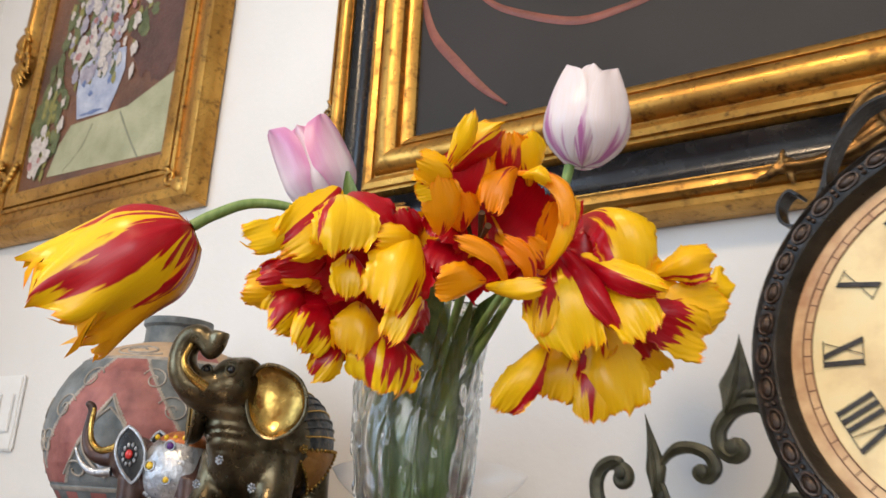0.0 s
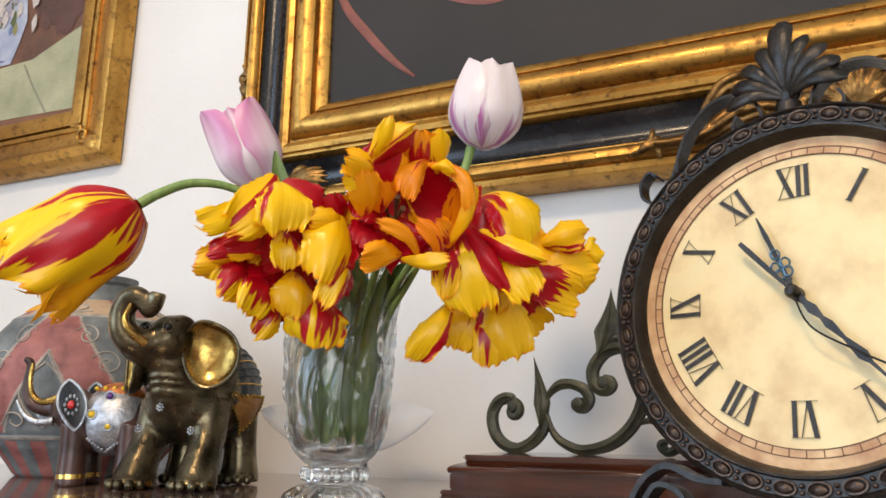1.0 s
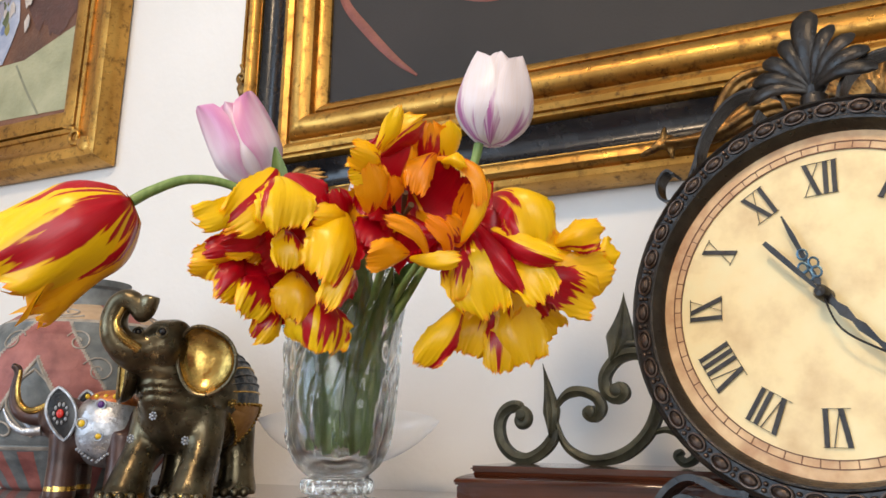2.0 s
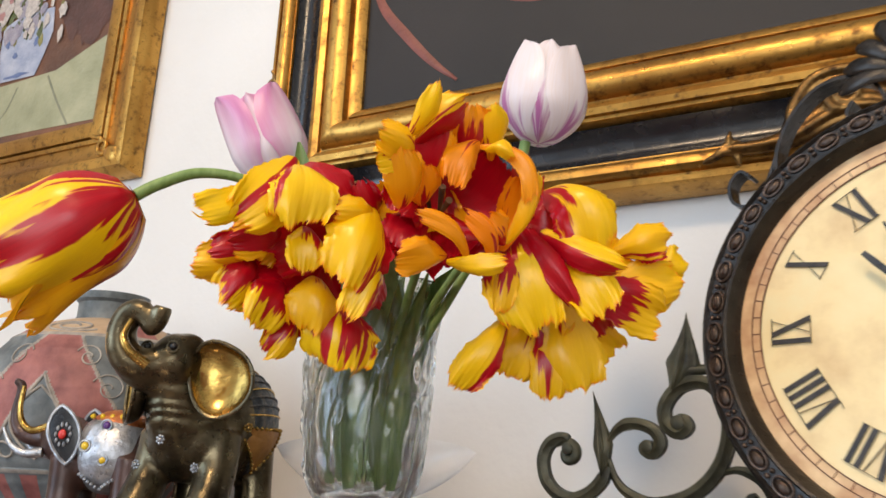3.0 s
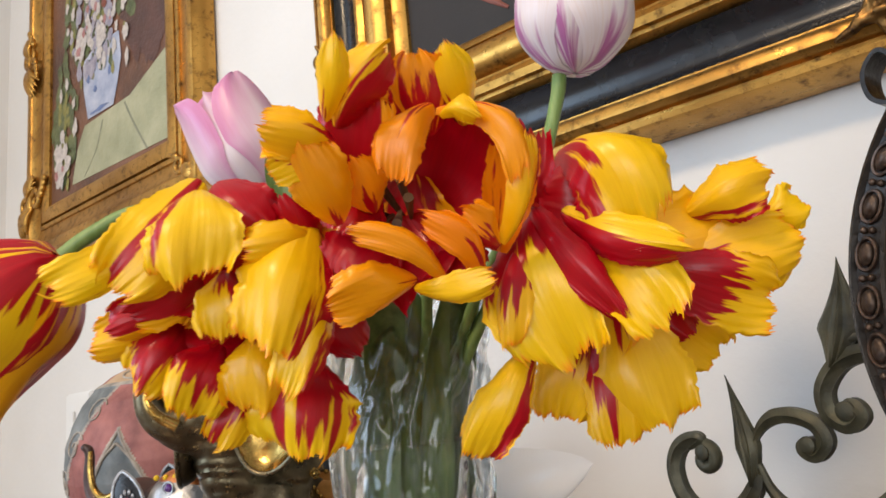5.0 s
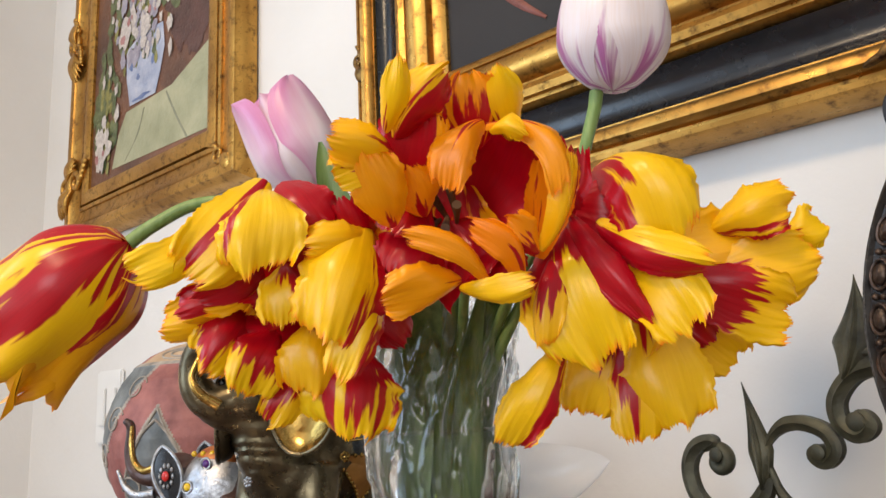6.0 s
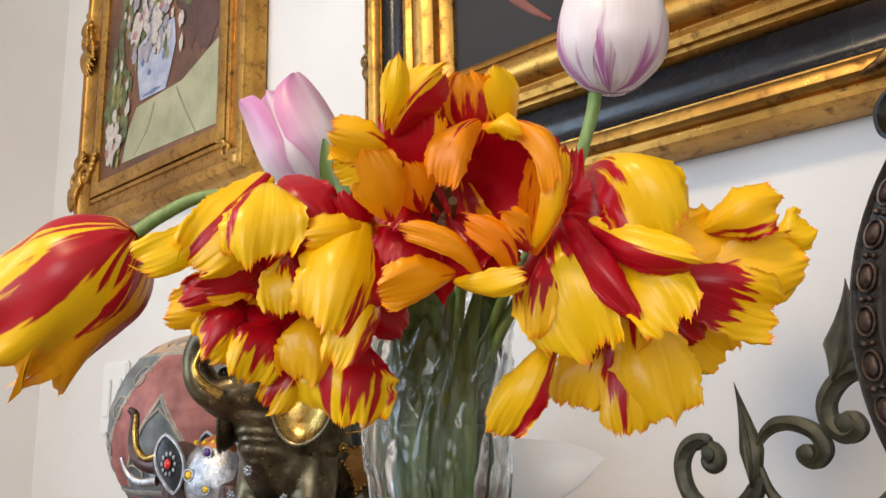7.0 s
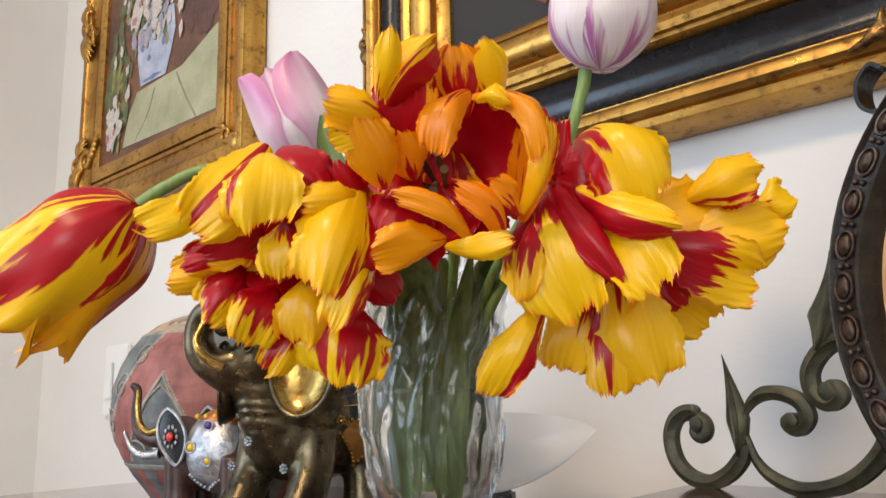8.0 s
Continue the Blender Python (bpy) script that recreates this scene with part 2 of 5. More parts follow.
    l.new(bp.outputs["Normal"], b.inputs["Normal"])
    tr = n.new("ShaderNodeBsdfTranslucent")
    l.new(mix.outputs[2], tr.inputs["Color"])
    ms = n.new("ShaderNodeMixShader")
    ms.inputs[0].default_value = translucent
    l.new(b.outputs[0], ms.inputs[1])
    l.new(tr.outputs[0], ms.inputs[2])
    l.new(ms.outputs[0], n["Material Output"].inputs["Surface"])
    return m


PETAL = petal_material("parrot_petal", (0.95, 0.60, 0.004), (0.95, 0.225, 0.001), (0.54, 0.002, 0.012), (0.34, 0.0, 0.008), 9.0, translucent=0.20, ragged=1.1)
PETAL_STREAK = petal_material("streaked_parrot_petal", (0.95, 0.60, 0.004), (0.95, 0.225, 0.001), (0.54, 0.002, 0.012), (0.34, 0.0, 0.008), 8.0, translucent=0.12, ragged=1.55)
PETAL_PINK = petal_material("pink_petal", (0.64, 0.24, 0.46), (0.72, 0.38, 0.58), (0.86, 0.78, 0.80), (0.82, 0.70, 0.76), 9.0, soft=1.7, ragged=0.35)
PETAL_WHITE = petal_material("white_petal", (0.86, 0.80, 0.80), (0.82, 0.70, 0.78), (0.42, 0.10, 0.31), (0.56, 0.25, 0.46), 11.0, soft=5.0, ragged=1.1)


def clear_material(name, ior, keep, tint, rough=0.0):
    """Clear glass or water, part of the light going straight through."""
    m, n, l, b = material(name)
    g = n.new("ShaderNodeBsdfGlass")
    g.inputs["IOR"].default_value, g.inputs["Roughness"].default_value = ior, rough
    g.inputs["Color"].default_value = (*tint, 1)
    t = n.new("ShaderNodeBsdfTransparent")
    t.inputs["Color"].default_value = (*tint, 1)
    ms = n.new("ShaderNodeMixShader")
    ms.inputs[0].default_value = keep
    l.new(t.outputs[0], ms.inputs[1])
    l.new(g.outputs[0], ms.inputs[2])
    l.new(ms.outputs[0], n["Material Output"].inputs["Surface"])
    return m


CRYSTAL = clear_material("cut_crystal", 1.50, 0.93, (0.995, 1.0, 0.995))
WATER = clear_material("water", 1.33, 0.22, (0.98, 0.995, 0.985))


def glowing(name, colour, strength):
    m, n, l, b = material(name)
    b.inputs["Emission Color"].default_value = (*colour, 1)
    b.inputs["Emission Strength"].default_value = strength
    return m


LAMP_GLASS = glowing("lit_opal_glass", (1.0, 0.85, 0.65), 6)

# ---- mesh helpers ----


def mesh_object(name, bm, mats, smooth=True):
    me = bpy.data.meshes.new(name)
    bmesh.ops.recalc_face_normals(bm, faces=bm.faces)
    bm.to_mesh(me)
    bm.free()
    for m in mats if isinstance(mats, (list, tuple)) else [mats]:
        me.materials.append(m)
    if smooth:
        me.polygons.foreach_set("use_smooth", [True] * len(me.polygons))
        me.set_sharp_from_angle(angle=radians(42))
    return new(name, me)


def part(name, bm, mats, parent, label="", smooth=True, m=None):
    ob = mesh_object(name, bm, mats, smooth)
    if m is not None:
        ob.matrix_basis = m
    ob.parent = parent
    if label:
        tagged(ob, label)
    return ob


def thing(name, label, category, m=None, group="", kind=""):
    ob = new(name)
    ob.empty_display_size = 0.02
    if m is not None:
        ob.matrix_basis = m
    return tagged(ob, label, category, group, kind)


def single(name, bm, mats, label, category="", kind="", group="", m=None, smooth=True):
    ob = mesh_object(name, bm, mats, smooth)
    if m is not None:
        ob.matrix_basis = m
    return tagged(ob, label, category, group, kind)


def box(bm, lo, hi, bevel=0.0, mat=0):
    vs = bmesh.ops.create_cube(bm, size=1)["verts"]
    c = [(a + b) / 2 for a, b in zip(lo, hi)]
    s = [b - a for a, b in zip(lo, hi)]
    for v in vs:
        v.co = Vector((c[i] + v.co[i] * s[i] for i in range(3)))
    fs = list({f for v in vs for f in v.link_faces})
    for f in fs:
        f.material_index = mat
    if bevel:
        bmesh.ops.bevel(bm, geom=list({e for v in vs for e in v.link_edges}), offset=bevel, segments=2, affect="EDGES")
    return bm


def grid_faces(bm, rows, closed_u=False, closed_v=False, mat=0):
    nv, nu = len(rows), len(rows[0])
    out = []
    for i in range(nv if closed_v else nv - 1):
        for j in range(nu if closed_u else nu - 1):
            q = (rows[i][j], rows[i][(j + 1) % nu], rows[(i + 1) % nv][(j + 1) % nu], rows[(i + 1) % nv][j])
            if len(set(q)) == 4:
                f = bm.faces.new(q)
                f.material_index = mat
                out.append(f)
    return out


def lathe(bm, profile, seg=48, mat=0, wobble=None, close=True):
    """profile: (radius, height) pairs from bottom to top. wobble(angle, height, radius) gives the radius."""
    rows = []
    for r, z in profile:
        row = []
        for k in range(seg):
            a = 2 * math.pi * k / seg
            rr = wobble(a, z, r) if wobble else r
            row.append(bm.verts.new((rr * math.cos(a), rr * math.sin(a), z)))
        rows.append(row)
    grid_faces(bm, rows, closed_u=True, mat=mat)
    if close:
        for row, turn in ((rows[0], -1), (rows[-1], 1)):
            f = bm.faces.new(row[::turn])
            f.material_index = mat
    return bm


def spline(points, per=8):
    """Catmull-Rom through the points."""
    p = [Vector(q) for q in points]
    p = [2 * p[0] - p[1]] + p + [2 * p[-1] - p[-2]]
    out = []
    for i in range(1, len(p) - 2):
        for k in range(per):
            t = k / per
            a, b, c, d = p[i - 1], p[i], p[i + 1], p[i + 2]
            out.append(0.5 * (2 * b + (c - a) * t + (2 * a - 5 * b + 4 * c - d) * t * t + (3 * b - a - 3 * c + d) * t ** 3))
    out.append(p[-2])
    return out


def tube(bm, points, radius, seg=10, mat=0, flat=1.0, up=None, groove=0.0):
    """A tube along the points; radius: number or function of 0..1; flat: height over width of the section, width lying along `up`."""
    pts = [Vector(q) for q in points]
    n = len(pts)
    rows = []
    ref = Vector(up) if up is not None else None
    prev = None
    for i, p in enumerate(pts):
        tan = (pts[min(i + 1, n - 1)] - pts[max(i - 1, 0)]).normalized()
        if ref is not None:
            a = ref - tan * ref.dot(tan)
        elif prev is None:
            a = tan.orthogonal()
        else:
            a = prev - tan * prev.dot(tan)
        a.normalize()
        prev = a
        b = tan.cross(a)
        r = radius(i / (n - 1)) if callable(radius) else radius
        row = []
        for k in range(seg):
            w = 2 * math.pi * k / seg
            rr = r * (1 + groove * math.cos(6 * w))
            row.append(bm.verts.new(p + a * (rr * math.cos(w)) + b * (rr * flat * math.sin(w))))
        rows.append(row)
    grid_faces(bm, rows, closed_u=True, mat=mat)
    for row in (rows[0], rows[-1]):
        f = bm.faces.new(row)
        f.material_index = mat
    return bm


def strap(bm, points, width, thick, up, mat=0):
    """A flat band along the points, its width lying along `up`."""
    pts = [Vector(q) for q in points]
    u = Vector(up).normalized()
    rows = []
    for i, p in enumerate(pts):
        tan = (pts[min(i + 1, len(pts) - 1)] - pts[max(i - 1, 0)]).normalized()
        s = tan.cross(u).normalized()
        rows.append([bm.verts.new(p + u * (width / 2 * a) + s * (thick / 2 * b)) for a, b in ((-1, -1), (1, -1), (1, 1), (-1, 1))])
    grid_faces(bm, rows, closed_u=True, mat=mat)
    bm.faces.new(rows[0])
    bm.faces.new(rows[-1])
    return bm


SPHERES = {}


def blob(bm, centre, radii, turn=(0, 0, 0), seg=16, rings=10, mat=0):
    """An ellipsoid."""
    m = pose(*centre, *turn) @ Matrix.Diagonal((*radii, 1))
    if (seg, rings) not in SPHERES:
        SPHERES[seg, rings] = [[(math.sin(math.pi * i / rings) * math.cos(2 * math.pi * k / seg), math.sin(math.pi * i / rings) * math.sin(2 * math.pi * k / seg),
                                 -math.cos(math.pi * i / rings)) for k in range(seg)] for i in range(1, rings)]
    rows = [[bm.verts.new(m @ Vector(p)) for p in row] for row in SPHERES[seg, rings]]
    grid_faces(bm, rows, closed_u=True, mat=mat)
    for row, end in ((rows[0], -1), (rows[-1], 1)):
        tipv = bm.verts.new(m @ Vector((0, 0, end)))
        for k in range(seg):
            bm.faces.new((tipv, row[k], row[(k + 1) % seg])).material_index = mat
    return bm


def fused(bm, voxel, rounds=6):
    """The shells of bm melted into one skin."""
    bmesh.ops.recalc_face_normals(bm, faces=bm.faces)
    me = bpy.data.meshes.new("raw")
    bm.to_mesh(me)
    bm.free()
    ob = new("raw", me)
    md = ob.modifiers.new("skin", "REMESH")
    md.mode, md.voxel_size = "VOXEL", voxel
    sm = ob.modifiers.new("soft", "SMOOTH")
    sm.iterations, sm.factor = rounds, 0.5
    dg = bpy.context.evaluated_depsgraph_get()
    out = bmesh.new()
    out.from_mesh(bpy.data.meshes.new_from_object(ob.evaluated_get(dg)))
    bpy.data.objects.remove(ob)
    return out


def plate(bm, outline, thick, mat=0, axis="y"):
    """A flat plate: outline (x, z) pairs in the plane y = 0, thickness towards -y."""
    a = [bm.verts.new((x, 0, z)) for x, z in outline]
    b = [bm.verts.new((x, -thick, z)) for x, z in outline]
    bm.faces.new(a)
    bm.faces.new(b[::-1])
    n = len(a)
    for i in range(n):
        f = bm.faces.new((a[i], a[(i + 1) % n], b[(i + 1) % n], b[i]))
    for f in bm.faces:
        f.material_index = mat if f.material_index == 0 else f.material_index
    return bm

# ---- the room ----
WEST_WIN = (-2.1, -0.6, 0.8, 2.3)     # y0, y1, z0, z1
ADDED_SOUTH_WIN = (0.15, 2.35, 0.7, 2.3)     # x0, x1, z0, z1


def wall_slab(name, lo, hi, label):
    return single(name, box(bmesh.new(), lo, hi), WALL, label, "wall", "structure", smooth=False)


def wall_with_window(name, label, along, win, at, out):
    """A wall along x or y with one opening, made of four butted blocks in one mesh."""
    bm = bmesh.new()
    a0, a1 = along
    w0, w1, z0, z1 = win
    for p, q, b, t in ((a0, w0, 0, CEIL), (w1, a1, 0, CEIL), (w0, w1, 0, z0), (w0, w1, z1, CEIL)):
        if out[0]:
            box(bm, (min(at, at + out[0]), p, b), (max(at, at + out[0]), q, t))
        else:
            box(bm, (p, min(at, at + out[1]), b), (q, max(at, at + out[1]), t))
    return single(name, bm, WALL, label, "wall", "structure", smooth=False)


wall_slab("wall_north", (WALL_X - 0.12, WALL_Y, 0), (ROOM_E + 0.12, WALL_Y + 0.12, CEIL), "cream-white painted plaster wall behind the sideboard")
wall_slab("wall_east", (ROOM_E, ROOM_S, 0), (ROOM_E + 0.12, WALL_Y, CEIL), "plain cream painted wall")
wall_with_window("wall_west", "cream painted wall meeting the picture wall in a corner", (ROOM_S, WALL_Y), WEST_WIN, WALL_X, (-0.12, 0))
# unseen wall; its window is added to let in front fill light
wall_with_window("wall_south", "unseen cream painted wall with a wide window added for front light", (WALL_X - 0.12, ROOM_E + 0.12), ADDED_SOUTH_WIN, ROOM_S, (0, -0.12))
single("floor", box(bmesh.new(), (WALL_X - 0.12, ROOM_S - 0.12, -0.1), (ROOM_E + 0.12, WALL_Y + 0.12, 0)), CARPET, "brown wool carpet floor", "floor", "structure")
single("ceiling", box(bmesh.new(), (WALL_X - 0.12, ROOM_S - 0.12, CEIL), (ROOM_E + 0.12, WALL_Y + 0.12, CEIL + 0.1)), CEILING, "plain white ceiling", "ceiling", "structure")

lamp = thing("ceiling_lamp", "round opal glass ceiling lamp, lit warm", "lamp", pose(-0.2, -0.95, CEIL))
part("lamp_base", lathe(bmesh.new(), [(0.10, -0.02), (0.11, -0.01), (0.11, 0.0)], 32), SWITCH, lamp)
part("lamp_glass", lathe(bmesh.new(), [(0.03, -0.062), (0.075, -0.055), (0.098, -0.035), (0.10, -0.021)], 32), LAMP_GLASS, lamp)

# switch plate on the picture wall
sw = thing("light_switch", "white plastic wall switch plate beside the corner", "switch", pose(-1.218, WALL_Y, 1.002))
part("plate", box(bmesh.new(), (-0.042, -0.008, -0.058), (0.042, 0, 0.058), 0.003), SWITCH, sw)
for dx in (-0.018, 0.018):
    part("rocker", box(bmesh.new(), (dx - 0.013, -0.012, -0.030), (dx + 0.013, -0.0085, 0.030), 0.0015), SWITCH, sw)

# ---- sideboard ----
TX0, TX1, TY0, TY1 = -0.93, 0.75, 0.17, 0.728
board = thing("sideboard", "dark walnut sideboard with a polished top", "sideboard", pose((TX0 + TX1) / 2, (TY0 + TY1) / 2, 0))
hx, hy = (TX1 - TX0) / 2, (TY1 - TY0) / 2
part("top", box(bmesh.new(), (-hx, -hy, TABLE_Z - 0.028), (hx, hy, TABLE_Z), 0.004), WOOD, board, "polished dark walnut top")
part("body", box(bmesh.new(), (-hx + 0.03, -hy + 0.03, 0.12), (hx - 0.03, hy - 0.02, TABLE_Z - 0.028), 0.003), WOOD, board)
for sx in (-1, 1):
    for sy in (-1, 1):
        part("leg", lathe(bmesh.new(), [(0.018, 0), (0.026, 0.03), (0.03, 0.12)], 16), WOOD, board, m=pose(sx * (hx - 0.08), sy * (hy - 0.08), 0))
for k in range(3):
    x0 = -hx + 0.06 + k * (2 * hx - 0.1) / 3
    x1 = x0 + (2 * hx - 0.1) / 3 - 0.02
    d = part("door", box(bmesh.new(), (x0, -hy + 0.014, 0.16), (x1, -hy + 0.03, 0.80), 0.004), WOOD, board)
    part("knob", blob(bmesh.new(), ((x0 + x1) / 2, -hy + 0.004, 0.55), (0.012, 0.012, 0.012)), BRASS, d)

# ---- pictures ----


def moulding(x0, x1, z0, z1, profile):
    """Four mitred lengths round the opening; profile: (outward, proud of the wall) pairs."""
    out = []
    corners = [(x0, z0, -1, -1), (x1, z0, 1, -1), (x1, z1, 1, 1), (x0, z1, -1, 1)]
    for i in range(4):
        bm = bmesh.new()
        (ax, az, asx, asz), (bx, bz, bsx, bsz) = corners[i], corners[(i + 1) % 4]
        rows = []
        steps = 24
        for k in range(steps + 1):
            f = k / steps
            row = []
            for o, h in profile:
                pa, pb = Vector((ax + asx * o, -h, az + asz * o)), Vector((bx + bsx * o, -h, bz + bsz * o))
                row.append(bm.verts.new(pa.lerp(pb, f)))
            rows.append(row)
        grid_faces(bm, rows, closed_u=True)
        bm.faces.new(rows[0])
        bm.faces.new(rows[-1])
        out.append(bm)
    return out


def scroll_points(cx, cz, r0, r1, a0, turns, y=0.0, n=28):
    return [(cx + (r0 + (r1 - r0) * k / n) * math.cos(a0 + turns * 2 * math.pi * k / n), y,
             cz + (r0 + (r1 - r0) * k / n) * math.sin(a0 + turns * 2 * math.pi * k / n)) for k in range(n + 1)]


def carving(bm, x, z, size, flip=1, y=-0.05, turn=0.0):
    """Carved acanthus: a scroll, fanned lobes and a bud, as raised relief."""
    c, s = math.cos(turn), math.sin(turn)

    def put(px, pz, py=0.0):
        px, pz = px * flip * size, pz * size
        return (x + px * c - pz * s, y + py * size, z + px * s + pz * c)
    for cx, cz, r, t in ((0.35, 0.05, 0.26, 1.4), (-0.15, 0.12, 0.16, -1.3)):
        pts = [put(px, pz) for px, _, pz in scroll_points(cx, cz, 0.03, r, 0.5, t)]
        tube(bm, pts, lambda f: size * (0.035 + 0.045 * f), 8)
    for k in range(7):
        a = radians(150 + k * 14)
        pts = [put(0.15 + 0.75 * f * math.cos(a), 0.05 + 0.38 * f * math.sin(a) - 0.1 * f * f, -0.08 * math.sin(3.1 * f)) for f in [i / 8 for i in range(9)]]
        tube(bm, pts, lambda f: size * 0.062 * math.sin(0.4 + 2.5 * f), 8)
    for k in range(4):
        px, pz, _ = 0.62 + 0.1 * k, -0.05 + 0.05 * k, 0
        blob(bm, put(px, pz, -0.02), (size * 0.09, size * 0.06, size * 0.075), seg=10, rings=7)
    return bm


pic1 = thing("flower_painting", "oil painting of a bouquet in a carved gilt frame", "painting", pose(0, WALL_Y, 0))
PX0, PX1, PZ0, PZ1 = -1.289, -0.900, 1.371, 1.90
part("canvas", box(bmesh.new(), (PX0 - 0.01, -0.022, PZ0 - 0.01), (PX1 + 0.01, -0.006, PZ1 + 0.01)), OIL_BROWN, pic1, "brown painted background", smooth=False)
for prof, mt, nm in (([(-0.004, 0.012), (-0.004, 0.0265), (0.006, 0.030), (0.020, 0.028), (0.024, 0.012)], GOLD, "inner_moulding"),
                     ([(0.024, 0.004), (0.024, 0.027), (0.030, 0.0262), (0.031, 0.0235), (0.042, 0.0245), (0.052, 0.028), (0.057, 0.0315), (0.058, 0.033), (0.066, 0.0345), (0.073, 0.033), (0.074, 0.030), (0.079, 0.025), (0.083, 0.014), (0.084, 0.004)], GOLD, "outer_moulding")):
    for bm in moulding(PX0, PX1, PZ0, PZ1, prof):
        part(nm, bm, mt, pic1)
for z, t in ((1.375, 0.6), (1.64, 1.57), (1.86, 2.2)):
    part("corner_carving", fused(carving(bmesh.new(), PX0 - 0.060, z, 0.085, 1, -0.031, t), 0.0015, 2), GOLD, pic1, "carved leaf ornament")
    part("corner_carving", fused(carving(bmesh.new(), PX0 - 0.062, z + 0.035, 0.065, -1, -0.033, t + 0.6), 0.0015, 2), GOLD, pic1, "carved leaf ornament")
bm = carving(bmesh.new(), PX1 + 0.045, PZ0 - 0.05, 0.05, 1, -0.030, 2.4)
part("corner_carving", fused(bm, 0.0015, 2), GOLD, pic1, "carved leaf ornament")
rng = random.Random(4)


def daub(bm, x, z, rx, rz, lift=0.0235, seg=13):
    vs = [bm.verts.new((x + rx * math.cos(a) * rng.uniform(0.55, 1.2), -lift - 0.0001, z + rz * math.sin(a) * rng.uniform(0.55, 1.2)))
          for a in [2 * math.pi * k / seg for k in range(seg)]]
    mid = bm.verts.new((x, -lift - 0.0004, z))
    for i in range(seg):
        bm.faces.new((mid, vs[i], vs[(i + 1) % seg]))


def painted(nm, mt, places, lift):
    bm = bmesh.new()
    for x, z, rx, rz in places:
        daub(bm, x, z, rx, rz, lift)
    tagged(part(nm, bm, mt, pic1), "small loose oil brush dabs on canvas", kind="stuff")


bm = bmesh.new()
plate(bm, [(-1.205, 1.392), (PX1, 1.382), (PX1, 1.522), (-1.014, 1.482), (-1.161, 1.480), (-1.187, 1.446)], 0.0006)
part("painted_cloth", bm, OIL_GREEN, pic1, "pale green painted tablecloth", m=pose(0, -0.0221, 0))
for fold in ([(-1.03, 1.476), (-1.00, 1.43), (-0.965, 1.383)], [(-1.10, 1.47), (-1.12, 1.43), (-1.16, 1.395)]):
    part("painted_fold", strap(bmesh.new(), spline([(x, -0.0229, z) for x, z in fold], 8), 0.004, 0.0004, (1, 0, 0.4)), OIL_SHADE, pic1, "grey-green painted fold")
bm = bmesh.new()
plate(bm, [(-1.148, 1.487), (-1.064, 1.484), (-1.050, 1.517), (-1.038, 1.556), (-1.045, 1.600), (-1.120, 1.605), (-1.166, 1.590), (-1.163, 1.540)], 0.0006)
part("painted_vase", bm, OIL_BLUE, pic1, "blue and white painted vase", m=pose(0, -0.0229, 0))


def strewn(count, cx, cz, rx, rz, r0, r1, tall=1.0):
    """Brush dabs strewn over an oval."""
    out = []
    for _ in range(count):
        a, q, r = rng.uniform(0, 6.283), rng.uniform(0, 1) ** 0.6, rng.uniform(r0, r1)
        out.append((max(PX0 + 0.012, cx + rx * q * math.cos(a)), cz + rz * q * math.sin(a), r, r * tall * rng.uniform(0.8, 1.4)))
    return out


painted("painted_shade", OIL_MAROON, strewn(60, -0.968, 1.66, 0.052, 0.150, 0.016, 0.03, 1.2), 0.0227)
painted("painted_leaf", OIL_LEAF, strewn(90, -1.120, 1.70, 0.150, 0.150, 0.008, 0.016, 1.5) + strewn(60, -1.235, 1.510, 0.045, 0.105, 0.006, 0.013, 1.8), 0.0233)
painted("painted_leaf", OIL_OLIVE, strewn(50, -1.115, 1.68, 0.140, 0.150, 0.004, 0.009, 1.8) + strewn(22, -1.235, 1.475, 0.036, 0.09, 0.004, 0.008, 2.0), 0.0238)
painted("painted_blossom", OIL_LILAC, strewn(56, -1.135, 1.665, 0.085, 0.105, 0.007, 0.013, 1.3), 0.0242)
painted("painted_blossom", OIL_WHITE, strewn(70, -1.110, 1.690, 0.115, 0.130, 0.004, 0.010, 1.4), 0.0246)
painted("painted_blossom", OIL_PINK, strewn(14, -1.110, 1.690, 0.110, 0.120, 0.004, 0.008, 1.1), 0.0249)
painted("painted_blossom", OIL_YELLOW, strewn(8, -1.045, 1.715, 0.030, 0.040, 0.005, 0.009, 1.8), 0.0251)
painted("painted_blossom", OIL_RED, [(-1.088, 1.666, 0.010, 0.013), (-1.070, 1.712, 0.009, 0.010), (-1.000, 1.745, 0.014, 0.018)], 0.0253)
painted("painted_bud", OIL_WHITE, [(-1.222, 1.573, 0.007, 0.014), (-1.243, 1.558, 0.006, 0.013), (-1.196, 1.530, 0.007, 0.013), (-1.237, 1.486, 0.008, 0.017), (-1.190, 1.486, 0.009, 0.017), (-1.020, 1.588, 0.010, 0.015), (-1.017, 1.546, 0.009, 0.017)], 0.0253)
painted("painted_rose", OIL_WHITE, [(-1.172, 1.622, 0.022, 0.030), (-1.098, 1.612, 0.020, 0.022), (-1.105, 1.585, 0.012, 0.012)], 0.0255)
painted("painted_rose", OIL_PINK, [(-1.176, 1.614, 0.009, 0.010), (-1.158, 1.640, 0.006, 0.009)], 0.0259)
painted("painted_rose", OIL_WHITE, strewn(16, -1.242, 1.438, 0.026, 0.032, 0.008, 0.014, 1.2), 0.0255)
painted("painted_rose", OIL_PINK, [(-1.258, 1.420, 0.007, 0.010), (-1.235, 1.428, 0.006, 0.007)], 0.0259)
